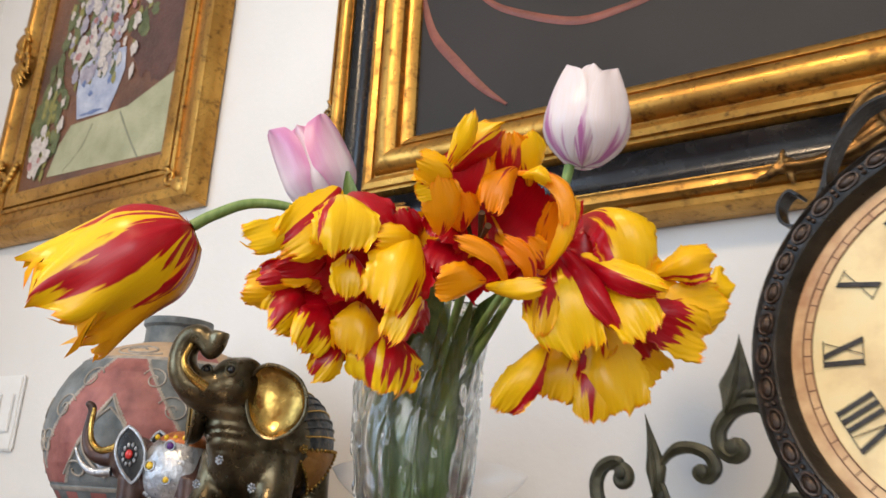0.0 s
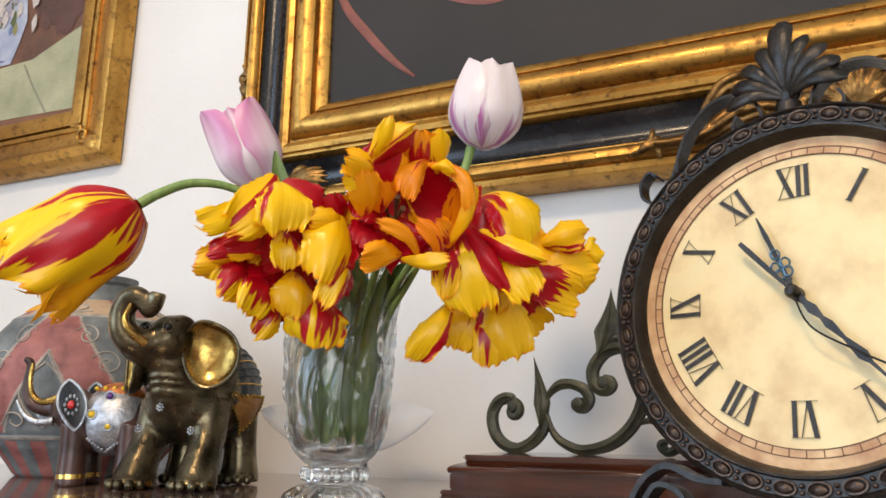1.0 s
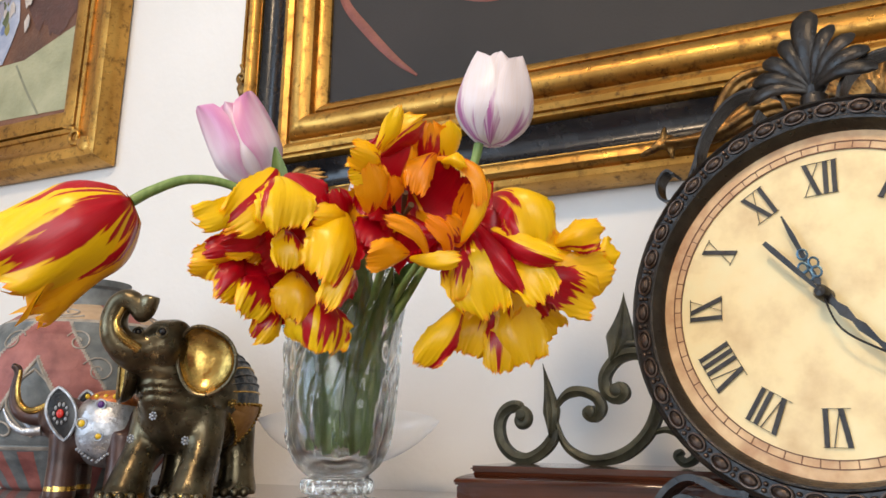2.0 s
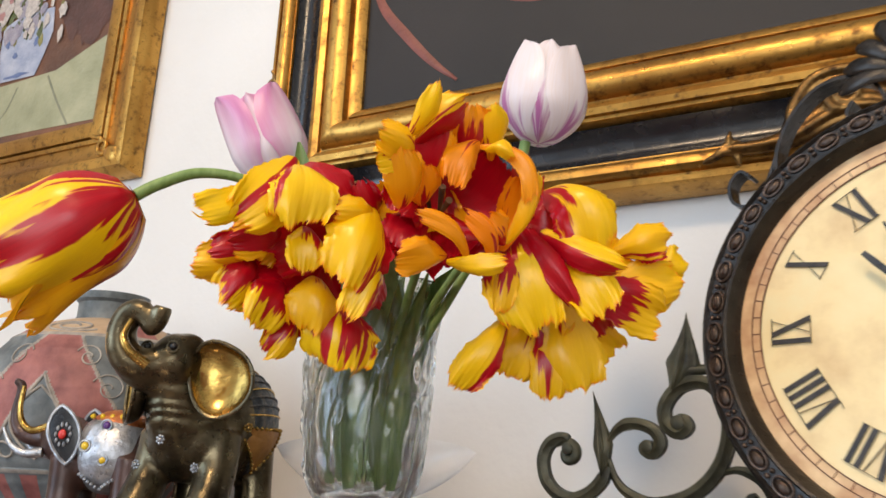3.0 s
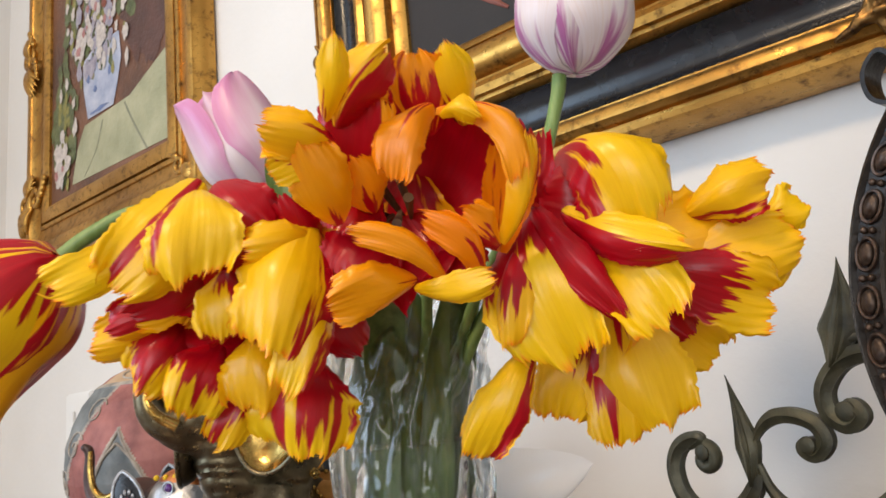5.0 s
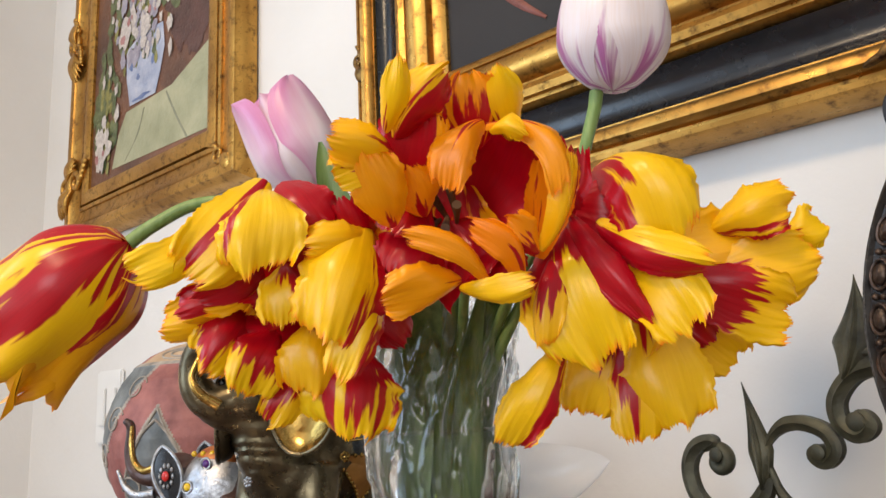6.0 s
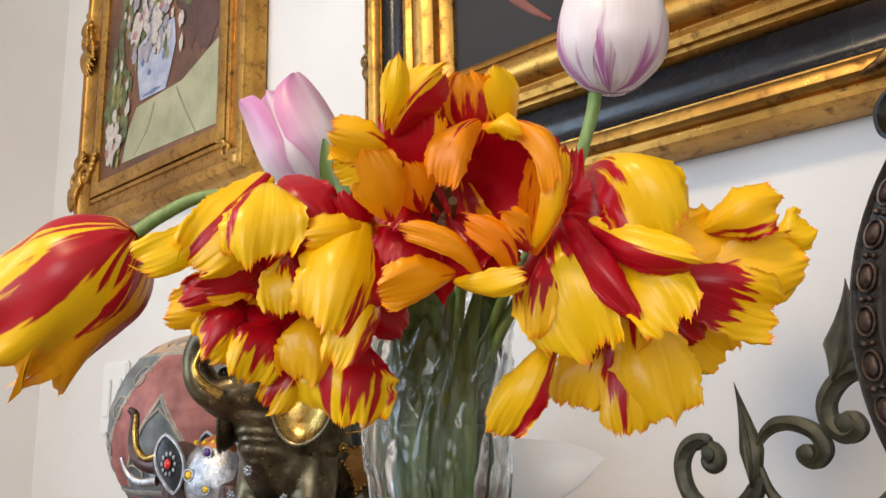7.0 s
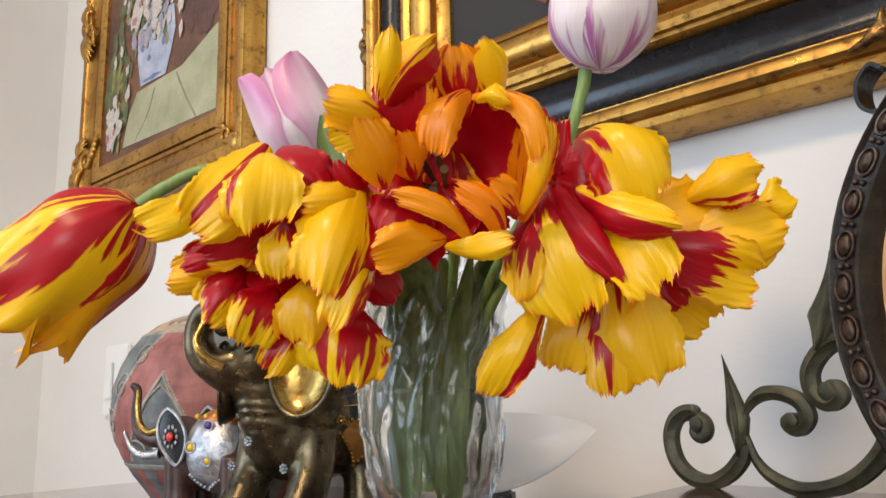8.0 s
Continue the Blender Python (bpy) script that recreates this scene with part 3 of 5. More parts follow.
painted("painted_glaze", OIL_COBALT, [(-1.108, 1.492, 0.034, 0.004), (-1.122, 1.530, 0.007, 0.006), (-1.146, 1.556, 0.008, 0.009), (-1.075, 1.545, 0.006, 0.010)], 0.0238)

pic2 = thing("dark_painting", "large dark oil painting in a heavy black and gilt frame", "painting", pose(0, WALL_Y, 0))
QX0, QX1, QZ0, QZ1 = -0.446, 0.62, 1.299, 2.05
part("canvas", box(bmesh.new(), (QX0 - 0.01, -0.032, QZ0 - 0.01), (QX1 + 0.01, -0.010, QZ1 + 0.01)), OIL_DARK, pic2, "near-black brown canvas", smooth=False)
for prof, mt, nm in (([(-0.004, 0.02), (-0.004, 0.036), (0.003, 0.043), (0.007, 0.044), (0.008, 0.040), (0.011, 0.040), (0.012, 0.049), (0.019, 0.055), (0.027, 0.057), (0.034, 0.055), (0.039, 0.049), (0.040, 0.043), (0.043, 0.043), (0.044, 0.047), (0.050, 0.050), (0.056, 0.048), (0.0565, 0.043), (0.060, 0.043), (0.063, 0.038), (0.064, 0.012)], GOLD, "inner_moulding"),
                     ([(0.065, 0.006), (0.065, 0.036), (0.076, 0.027), (0.088, 0.025), (0.096, 0.028), (0.100, 0.034), (0.100, 0.006)], EBONY, "black_scoop"),
                     ([(0.101, 0.003), (0.101, 0.037), (0.103, 0.037), (0.104, 0.041), (0.109, 0.045), (0.115, 0.045), (0.119, 0.041), (0.120, 0.035), (0.123, 0.035), (0.124, 0.039), (0.128, 0.038), (0.130, 0.034), (0.1305, 0.029), (0.133, 0.022), (0.133, 0.003)], GOLD, "outer_moulding")):
    for bm in moulding(QX0, QX1, QZ0, QZ1, prof):
        part(nm, bm, mt, pic2)
bm = bmesh.new()
for sgn in (-1, 1):      # flowing leaf strands to both sides of the middle
    for k in range(7):
        lift = 0.0058 * k
        pts = [(-0.185 + 0.012 * k, 1.188 + 0.25 * lift), (-0.160 + 0.006 * k, 1.186 + 0.4 * lift), (-0.125, 1.188 + 0.75 * lift), (-0.095 - 0.002 * k, 1.200 + 1.15 * lift),
               (-0.070 - 0.001 * k, 1.204 + 1.15 * lift), (-0.045, 1.196 + 1.0 * lift), (-0.020, 1.194 + 0.8 * lift), (0.0, 1.200 + 0.6 * lift)]
        tube(bm, spline([(0.118 + sgn * -x, -0.047 - 0.004 * math.sin(k * 1.3), z) for x, z in pts], 6), lambda f: 0.0034 * (0.45 + 0.9 * math.sin(math.pi * min(1, f + 0.12)) ** 0.7), 8)
    for cx, cz, r in ((-0.085, 1.222, 0.015), (-0.035, 1.208, 0.013)):
        tube(bm, [(0.118 + sgn * -px, -0.053, pz) for px, _, pz in scroll_points(cx, cz, 0.002, r, 0.5, 1.6)], lambda f: 0.002 + 0.0022 * f, 8)
    for k in range(5):
        blob(bm, (0.118 - sgn * (-0.188 + 0.006 * k), -0.046, 1.184 + 0.006 * (k % 3)), (0.0115, 0.004, 0.0032), (0, sgn * (20 + 28 * k), 0), seg=12, rings=7)
for k in range(-4, 5):
    a = radians(16 * k)
    tube(bm, [(0.118 + 0.040 * f * math.sin(a), -0.050 - 0.006 * math.sin(3 * f), 1.194 + 0.044 * f * math.cos(a)) for f in [i / 6 for i in range(7)]], lambda f: 0.0018 + 0.003 * f, 8)
part("centre_carving", fused(bm, 0.0014, 2), GOLD_DARK, pic2, "carved gilt acanthus ornament")
bm = carving(bmesh.new(), QX0 - 0.03, QZ0 - 0.10, 0.08, -1, -0.046, 0.2)
part("edge_carving", fused(carving(bmesh.new(), QX0 - 0.122, QZ0 + 0.05, 0.030, 1, -0.040, 1.6), 0.0014, 2), GOLD_DARK, pic2)
part("corner_carving", fused(bm, 0.0014, 2), GOLD_DARK, pic2, "carved gilt acanthus ornament")


def brush(pts, w):
    """A tapered flat brush stroke on the canvas."""
    bm = bmesh.new()
    p = spline(pts, 12)
    rows = []
    for i, q in enumerate(p):
        f = i / (len(p) - 1)
        tan = (p[min(i + 1, len(p) - 1)] - p[max(i - 1, 0)]).normalized()
        s = Vector((-tan.z, 0, tan.x))
        hw = w * (0.25 + math.sin(math.pi * min(1, f * 0.9 + 0.1)) * 0.75)
        rows.append([bm.verts.new(q + s * hw * a + Vector((0, -0.0012 * (1 - a * a), 0))) for a in (-1, -0.5, 0, 0.5, 1)])
    grid_faces(bm, rows)
    return bm


part("red_stroke", brush([(-0.445, -0.0325, 1.50), (-0.425, -0.0325, 1.435), (-0.39, -0.0325, 1.386), (-0.355, -0.0325, 1.345), (-0.325, -0.0325, 1.318)], 0.006), OIL_RED, pic2, "soft red brush stroke")
part("red_stroke", brush([(-0.37, -0.0325, 1.475), (-0.33, -0.0325, 1.438), (-0.252, -0.0325, 1.399), (-0.20, -0.0325, 1.396), (-0.15, -0.0325, 1.405), (-0.10, -0.0325, 1.43)], 0.005), OIL_RED, pic2, "soft red brush stroke")

# ---- mahogany box under the scroll ornament ----
BX0, BX1, BY0, BOX_TOP = -0.206, 0.36, 0.575, 0.898
boxy = thing("wooden_box", "red mahogany plinth box with stepped polished mouldings", "box", pose(BX0 + 0.008, BY0 + 0.004, TABLE_Z))
bw, bd = BX1 - BX0, 0.095
part("plinth", box(bmesh.new(), (-0.022, -0.022, 0), (bw + 0.022, bd, 0.0045), 0.0012), BOX_WOOD, boxy)
part("body", box(bmesh.new(), (-0.016, -0.016, 0.0045), (bw + 0.016, bd, 0.0175), 0.001), BOX_WOOD, boxy)
part("moulding", box(bmesh.new(), (-0.018, -0.018, 0.0175), (bw + 0.018, bd, 0.0200), 0.0011), BOX_WOOD, boxy)
bm = bmesh.new()
rings = []
for off, z in ((0.0178, 0.0195), (0.0174, 0.0212), (0.0160, 0.0228), (0.0130, 0.0242), (0.0095, 0.0252), (0.0060, 0.0260), (0.0050, 0.0275)):
    rings.append([bm.verts.new(p) for p in ((-off, -off, z), (bw + off, -off, z), (bw + off, bd, z), (-off, bd, z))])
grid_faces(bm, rings, closed_u=True)
bm.faces.new(rings[0][::-1])
bm.faces.new(rings[-1])
part("moulding", bm, BOX_WOOD, boxy, "sloping polished ogee moulding")
part("lid", box(bmesh.new(), (-0.008, -0.008, 0.0275), (bw, bd, 0.032), 0.0018), BOX_WOOD, boxy, "glossy flat lid")

# ---- scroll ornament ----
orn = thing("scroll_ornament", "olive-patinated wrought metal scroll stand with leaf points on the box", "ornament", pose(-0.195, 0.649, BOX_TOP, 0, 0, -10.8))
U = (0, 1, 0)


def scroll(points, r, taper=0.35):
    pts = [(x / 1000 * 1.018, 0, z / 1000 + 0.004) for x, z in points]
    return tube(bmesh.new(), spline(pts, 7), lambda f: r * (taper + (1 - taper) * min(1, 4 * f, 6 * (1 - f) + 0.5)), 12, flat=0.9, up=U, groove=0.14)


part("scroll", scroll([(8, 31), (6, 36), (12, 38), (13, 31), (6, 27), (-2, 31), (-3, 40), (6, 45), (0, 46), (-10, 40), (-15, 28), (-12, 13), (-2, 3), (12, 0), (25, 5), (35, 14), (41, 25)][6:], 0.0054), PATINA, orn)
part("scroll", tube(bmesh.new(), [(p[0], 0, p[2]) for p in scroll_points(0.0075, 0.0375, 0.001, 0.0075, 0.2, 1.2)], lambda f: 0.0030 + 0.0020 * f, 10), PATINA, orn)
part("scroll", scroll([(41, 30), (46, 16), (56, 6), (75, 0), (101, 6), (121, 23), (131, 47), (130, 71), (117, 85), (99, 83), (87, 70), (87, 57), (95, 50), (102, 54), (99, 59), (95, 57)], 0.0056), PATINA, orn)
part("scroll", scroll([(40, 42), (47, 51), (56, 56), (67, 56), (78, 51), (82, 42), (76, 35), (70, 38), (73, 43)], 0.0050), PATINA, orn)
part("scroll", scroll([(121, 21), (136, 25), (150, 19), (157, 6), (149, 0), (143, 5), (147, 9)], 0.0040), PATINA, orn)


for vx, vz, vr in ((0.0085, 0.0415, 0.0046), (0.0985, 0.0610, 0.0052), (0.0745, 0.0440, 0.0046)):
    part("volute", lathe(bmesh.new(), [(vr * 0.3, -0.0085), (vr * 0.75, -0.0080), (vr, -0.0065), (vr, 0.0055), (vr * 0.7, 0.0065)], 20), PATINA, orn, m=pose(vx, 0, vz, 90, 0, 0))


def leaf_point(root, tip, width, sweep, ridges=5):
    """A folded metal leaf running to a thorn."""
    bm = bmesh.new()
    a, b = Vector((root[0] / 1000, 0, root[1] / 1000)), Vector((tip[0] / 1000, 0, tip[1] / 1000))
    side = Vector((-(b - a).z, 0, (b - a).x)).normalized()
    rows = []
    for i in range(19):
        f = i / 18
        hw = width * (0.25 + 1.6 * f) if f < 0.35 else width * 0.81 * ((1 - f) / 0.65) ** 1.25
        c = a.lerp(b, f) + side * sweep * math.sin(math.pi * f)
        row = []
        for k in range(-6, 7):
            u = k / 6
            row.append(bm.verts.new(c + side * hw * u + Vector((0, -0.006 * (1 - u * u) * (1 - f) - 0.0011 * math.cos(u * ridges * math.pi) * (1 - f), 0))))
        for k in range(6, -7, -1):
            u = k / 6
            row.append(bm.verts.new(c + side * hw * u * 0.96 + Vector((0, 0.003 * (1 - u * u) * (1 - f) + 0.001, 0))))
        rows.append(row)
    grid_faces(bm, rows, closed_u=True)
    return bm


part("leaf", leaf_point((38, 22), (29, 86), 0.0110, -0.002), PATINA, orn)
part("leaf", leaf_point((96, 84), (107, 142), 0.0170, -0.003), PATINA, orn)
part("bar", tube(bmesh.new(), [(0.104, 0.0, 0.098), (0.16, 0.012, 0.103)], 0.004, 10), PATINA, orn)
part("bar", tube(bmesh.new(), [(0.131, 0.0, 0.05), (0.30, 0.0, 0.05)], 0.004, 10), PATINA, orn)

# ---- clock ----
CLOCK_Z = 1.0050
clock = thing("mantel_clock", "round dark bronze clock with cream dial and scrolled iron stand", "clock", pose(0.0535, 0.480, TABLE_Z, -6.5, 0, -20))
CZ = CLOCK_Z - TABLE_Z
DISC = pose(0, 0, CZ, 90, 0, 0)      # lathe axis towards the viewer


def ring(profile, seg=96):
    """Lathe of a closed section round the clock's axis."""
    bm = bmesh.new()
    rows = [[bm.verts.new((r * math.cos(2 * math.pi * k / seg), r * math.sin(2 * math.pi * k / seg), h)) for k in range(seg)] for r, h in profile]
    grid_faces(bm, rows, closed_u=True, closed_v=True)
    return bm


part("case", lathe(bmesh.new(), [(0.098, -0.042), (0.112, -0.040), (0.116, -0.020), (0.116, -0.008)], 64), IRON, clock, m=DISC)
rim = part("rim", ring([(0.1075, -0.008), (0.1075, 0.002), (0.109, 0.006), (0.1115, 0.0115), (0.1130, 0.0120), (0.1140, 0.0105), (0.1235, 0.0105), (0.1250, 0.0125), (0.1267, 0.0115), (0.1277, 0.004), (0.126, -0.006), (0.117, -0.010)]), IRON, clock, "dark bronze rim", m=DISC)
oval = bmesh.new()
blob(oval, (0, 0, 0), (0.0052, 0.0031, 0.0022), seg=12, rings=8)
tube(oval, [(0.0066 * math.cos(a), 0.0042 * math.sin(a), 0) for a in [k * math.pi / 10 for k in range(20)]] + [(0.0066, 0, 0), (0.0066 * math.cos(0.314), 0.0042 * math.sin(0.314), 0)], 0.0009, 6)
first = part("oval_boss", oval, BOSS, rim)
knot = bmesh.new()
blob(knot, (0, 0.0019, 0), (0.0016, 0.0016, 0.0016), seg=8, rings=6)
blob(knot, (0, -0.0019, 0), (0.0016, 0.0016, 0.0016), seg=8, rings=6)
knot0 = part("knot_boss", knot, BOSS, rim)
COUNT = 38
for k in range(COUNT):
    for src, off in ((first, 0.0), (knot0, 0.5)):
        a = 2 * math.pi * (k + off) / COUNT
        ob = src if k == 0 else src.copy()
        if k:
            scene.collection.objects.link(ob)
            ob.parent = rim
        ob.matrix_basis = pose(0.1190 * math.cos(a), 0.1190 * math.sin(a), 0.0112, 0, 0, math.degrees(a) + 90)
dial = part("dial", lathe(bmesh.new(), [(0.1078, -0.006), (0.1078, 0.0)], 96), DIAL, clock, "cream aged paper dial", m=DISC)
part("dial_border", ring([(0.1005, 0.0003), (0.1005, 0.0009), (0.1077, 0.0009), (0.1077, 0.0003)]), DIAL_RIM, dial, "rosy brown border")
part("dial_border", ring([(0.0955, 0.0003), (0.0955, 0.0008), (0.1004, 0.0008), (0.1004, 0.0003)]), DIAL_RIM, dial, "minute track band")
for r in (0.0955, 0.1005):
    part("track_line", ring([(r - 0.0003, 0.0004), (r - 0.0003, 0.0013), (r + 0.0003, 0.0013), (r + 0.0003, 0.0004)]), TRACK_INK, dial)
bm = bmesh.new()
box(bm, (0.0955, -0.00025, 0.0006), (0.1005, 0.00025, 0.0013))
tick0 = part("minute_tick", bm, TRACK_INK, dial, smooth=False)
for k in range(60):
    ob = tick0 if k == 0 else tick0.copy()
    if k:
        scene.collection.objects.link(ob)
        ob.parent = dial
    ob.matrix_basis = pose(0, 0, 0, 0, 0, 6 * k)


def numeral(text):
    """Roman numeral of thick and thin strokes with serifs, foot towards the dial's middle."""
    w = {"I": 0.0052, "V": 0.0118, "X": 0.0118}
    total = sum(w[c] for c in text)
    bm = bmesh.new()
    x = -total / 2
    lo, hi = 0.0665, 0.0885

    def leg(xa, xb, t):
        vs = [bm.verts.new((xa - t, lo, 0.0005)), bm.verts.new((xa + t, lo, 0.0005)), bm.verts.new((xb + t, hi, 0.0005)), bm.verts.new((xb - t, hi, 0.0005))]
        up = [bm.verts.new(v.co + Vector((0, 0, 0.0007))) for v in vs]
        bm.faces.new(up)
        for i in range(4):
            bm.faces.new((vs[i], vs[(i + 1) % 4], up[(i + 1) % 4], up[i]))
    for c in text:
        m = x + w[c] / 2
        if c == "I":
            leg(m, m, 0.0014)
        elif c == "V":
            leg(m, m - 0.0042, 0.0015)
            leg(m + 0.0006, m + 0.0046, 0.00022)
        else:
            leg(m + 0.0042, m - 0.0042, 0.0015)
            leg(m - 0.0042, m + 0.0042, 0.00016)
        x += w[c]
    for yy in (lo, hi):
        box(bm, (-total / 2 + 0.0005, yy - 0.00012, 0.0005), (total / 2 - 0.0005, yy + 0.00012, 0.0012))
    return bm


for k, text in enumerate(("XII", "I", "II", "III", "IV", "V", "VI", "VII", "VIII", "IX", "X", "XI")):
    part("numeral", numeral(text), INK, dial, smooth=False, m=pose(0, 0, 0.0003, 0, 0, -30 * k))


def hand_mesh(outline, z0, thick=0.0012):
    bm = bmesh.new()
    a = [bm.verts.new((x, y, z0)) for x, y in outline]
    b = [bm.verts.new((x, y, z0 + thick)) for x, y in outline]
    bm.faces.new(b)
    bm.faces.new(a[::-1])
    for i in range(len(a)):
        bm.faces.new((a[i], a[(i + 1) % len(a)], b[(i + 1) % len(a)], b[i]))
    return bm


def mirror_outline(half):
    return [(x, y) for x, y in half] + [(-x, y) for x, y in reversed(half)]


mm = lambda pts: [(x / 1000, y / 1000) for x, y in pts]
hour = part("hour_hand", hand_mesh(mirror_outline(mm([(1.0, -3), (1.4, 8), (2.6, 10), (1.6, 13), (1.4, 36), (1.6, 44), (0.5, 59)])), 0.006), IRON, dial, "black hour hand with blued open loops", smooth=False, m=pose(0, 0, 0, 0, 0, 23))
for px, py in ((-3.4, 21), (3.4, 21), (0, 29), (-2.6, 15), (2.6, 15)):
    part("loop", tube(bmesh.new(), [(px / 1000 + 0.0028 * math.cos(a), py / 1000 + 0.0034 * math.sin(a), 0.0072) for a in [k * math.pi / 8 for k in range(18)]], 0.0008, 6), BLUED, hour)
part("minute_hand", hand_mesh(mirror_outline(mm([(1.5, -50), (1.9, -42), (1.6, -20), (0.8, -4), (3.0, 4), (1.8, 10), (3.2, 16), (1.4, 24), (2.8, 30), (1.2, 42), (3.4, 56), (2.2, 60), (1.2, 62), (0.3, 92)])), 0.009), IRON, dial, "black serpentine minute hand", smooth=False, m=pose(0, 0, 0, 0, 0, -138))
part("second_hand", tube(bmesh.new(), spline([(0, 0, 0.012), (0.012, 0.022, 0.0125), (0.010, 0.05, 0.0125), (0.006, 0.075, 0.012), (0.006, 0.09, 0.012)], 6), 0.0007, 6), IRON, dial, m=pose(0, 0, 0, 0, 0, -128))
part("hub", lathe(bmesh.new(), [(0.0045, 0.002), (0.0045, 0.013), (0.003, 0.0155), (0.001, 0.016)], 20), IRON, dial)
# strap scrolls, finial and legs, built in the clock's upright plane
for sx in (-1, 1):
    pts = [(1.09 * x, 1.10 * z) for x, z in ((-0.0735, 0.088), (-0.072, 0.105), (-0.064, 0.122), (-0.050, 0.135), (-0.034, 0.137), (-0.021, 0.130), (-0.015, 0.117), (-0.019, 0.109), (-0.029, 0.108), (-0.034, 0.114), (-0.031, 0.121))]
    part("strap_scroll", strap(bmesh.new(), spline([(sx * x, -0.002, CZ + z) for x, z in pts], 8), 0.013, 0.0022, U), IRON, clock)
    pts = [(1.12 * x, 1.12 * z) for x, z in ((-0.070, 0.104), (-0.078, 0.083), (-0.088, 0.073), (-0.097, 0.077), (-0.099, 0.088), (-0.093, 0.095), (-0.087, 0.091))]
    part("hook", strap(bmesh.new(), spline([(sx * x, -0.001, CZ + z) for x, z in pts], 8), 0.012, 0.0020, U), IRON, clock)
    pts = [(-0.048, -0.1175), (-0.066, -0.116), (-0.086, -0.109), (-0.102, -0.117), (-0.112, -0.133), (-0.106, -0.1385)]
    part("leg", strap(bmesh.new(), spline([(sx * x, -0.004, CZ + z) for x, z in pts], 8), 0.016, 0.004, U), IRON, clock)
    pts = [(-0.10, -0.135), (-0.090, -0.122), (-0.076, -0.124), (-0.070, -0.132), (-0.078, -0.1375), (-0.085, -0.131)]
    part("leg_curl", strap(bmesh.new(), spline([(sx * x, -0.012, CZ + z) for x, z in pts], 8), 0.014, 0.0034, U), IRON, clock)
part("collar", tube(bmesh.new(), [(0, -0.002, CZ + 0.124 + 0.0035 * k) for k in range(4)], lambda f: 0.0085 + 0.0012 * math.sin(f * 9.4), 16), IRON, clock)
fin = part("finial", blob(bmesh.new(), (0, -0.002, CZ + 0.155), (0.012, 0.006, 0.022)), IRON, clock, "dark palmette finial")
for k in range(-4, 5):
    a = radians(k * 17)
    ln = 0.050 - 0.0030 * abs(k)
    pts = [(ln * f * math.sin(a) * (1 + 0.15 * f), -0.003 - 0.010 * math.sin(2.6 * f), CZ + 0.138 + ln * f * math.cos(a) + (0.008 if k == 0 else 0) * f - 0.012 * abs(k) / 4 * f * f) for f in [i / 10 for i in range(11)]]
    part("lobe", tube(bmesh.new(), pts, lambda f: (0.0105 if k == 0 else 0.0066) * (0.35 + 0.65 * f) * min(1.0, 6 * (1.02 - f)) ** 0.5, 12, flat=0.42, up=(math.cos(a), 0, -math.sin(a))), IRON, fin)

# ---- white dish on a black foot ----
dish = thing("leaf_dish", "glossy white porcelain leaf dish leaning on a black foot", "dish", pose(-0.345, 0.615, TABLE_Z, 0, 0, 28))
bm = bmesh.new()
rows = []
for i in range(17):
    v = -1 + 2 * i / 16
    row = []
    for j in range(25):
        u = -1 + 2 * j / 24
        x = 0.084 * u
        half = 0.047 * max(0.0, 1 - abs(u) ** 2.0) ** 0.8 + 0.0005
        depth = 0.026 * (1 - u * u) * (1 - v * v)
        row.append(bm.verts.new((x, 0.80 * half * v + 0.9 * depth, 0.054 + 0.58 * half * v + 0.014 * u * u - 0.62 * depth)))
    rows.append(row)
grid_faces(bm, rows)
bmesh.ops.solidify(bm, geom=bm.faces[:], thickness=0.003)
part("bowl", bm, PORCELAIN, dish)
part("foot", box(bmesh.new(), (-0.020, -0.012, 0), (0.020, 0.012, 0.026), 0.003), BLACK_BASE, dish, "black block foot")
bmesh_neck = box(bmesh.new(), (-0.006, -0.006, 0.024), (0.006, 0.006, 0.034), 0.001)
part("support", bmesh_neck, BLACK_BASE, dish)

# ---- ginger jar ----
jar = thing("ginger_jar", "round clay jar with incised rose and slate panels", "jar", pose(-0.660, 0.590, TABLE_Z, 0, 0, -65))
JAR_PROFILE = [(0.066, 0.0), (0.070, 0.003), (0.076, 0.012), (0.090, 0.030), (0.100, 0.046), (0.107, 0.062), (0.1115, 0.080), (0.1125, 0.096),
               (0.111, 0.112), (0.106, 0.130), (0.098, 0.147), (0.087, 0.161), (0.073, 0.172), (0.056, 0.180), (0.043, 0.184), (0.036, 0.186)]


def jar_radius(z):
    for (r0, z0), (r1, z1) in zip(JAR_PROFILE, JAR_PROFILE[1:]):
        if z <= z1:
            return r0 + (r1 - r0) * (z - z0) / (z1 - z0)
    return JAR_PROFILE[-1][0]


def jar_zone(a, z):
    """0 slate, 1 rose, 2 tan, 3 pale line; a from the motif's middle, in degrees."""
    p = abs((a + 45) % 90 - 45) / 45
    if z < 0.036:
        return 1 if int((a + 360) / 10) % 2 else 0
    if z < 0.044:
        return 3 if 0.038 < z < 0.041 else 0
    if z > 0.164:
        return 2 if p < 0.72 else 1
    if z > 0.160:
        return 3
    s = p + 0.85 * (z - 0.044) / 0.116
    if s < 0.56 or s > 1.12:
        return 0
    return 3 if s < 0.60 or s > 1.08 else 1


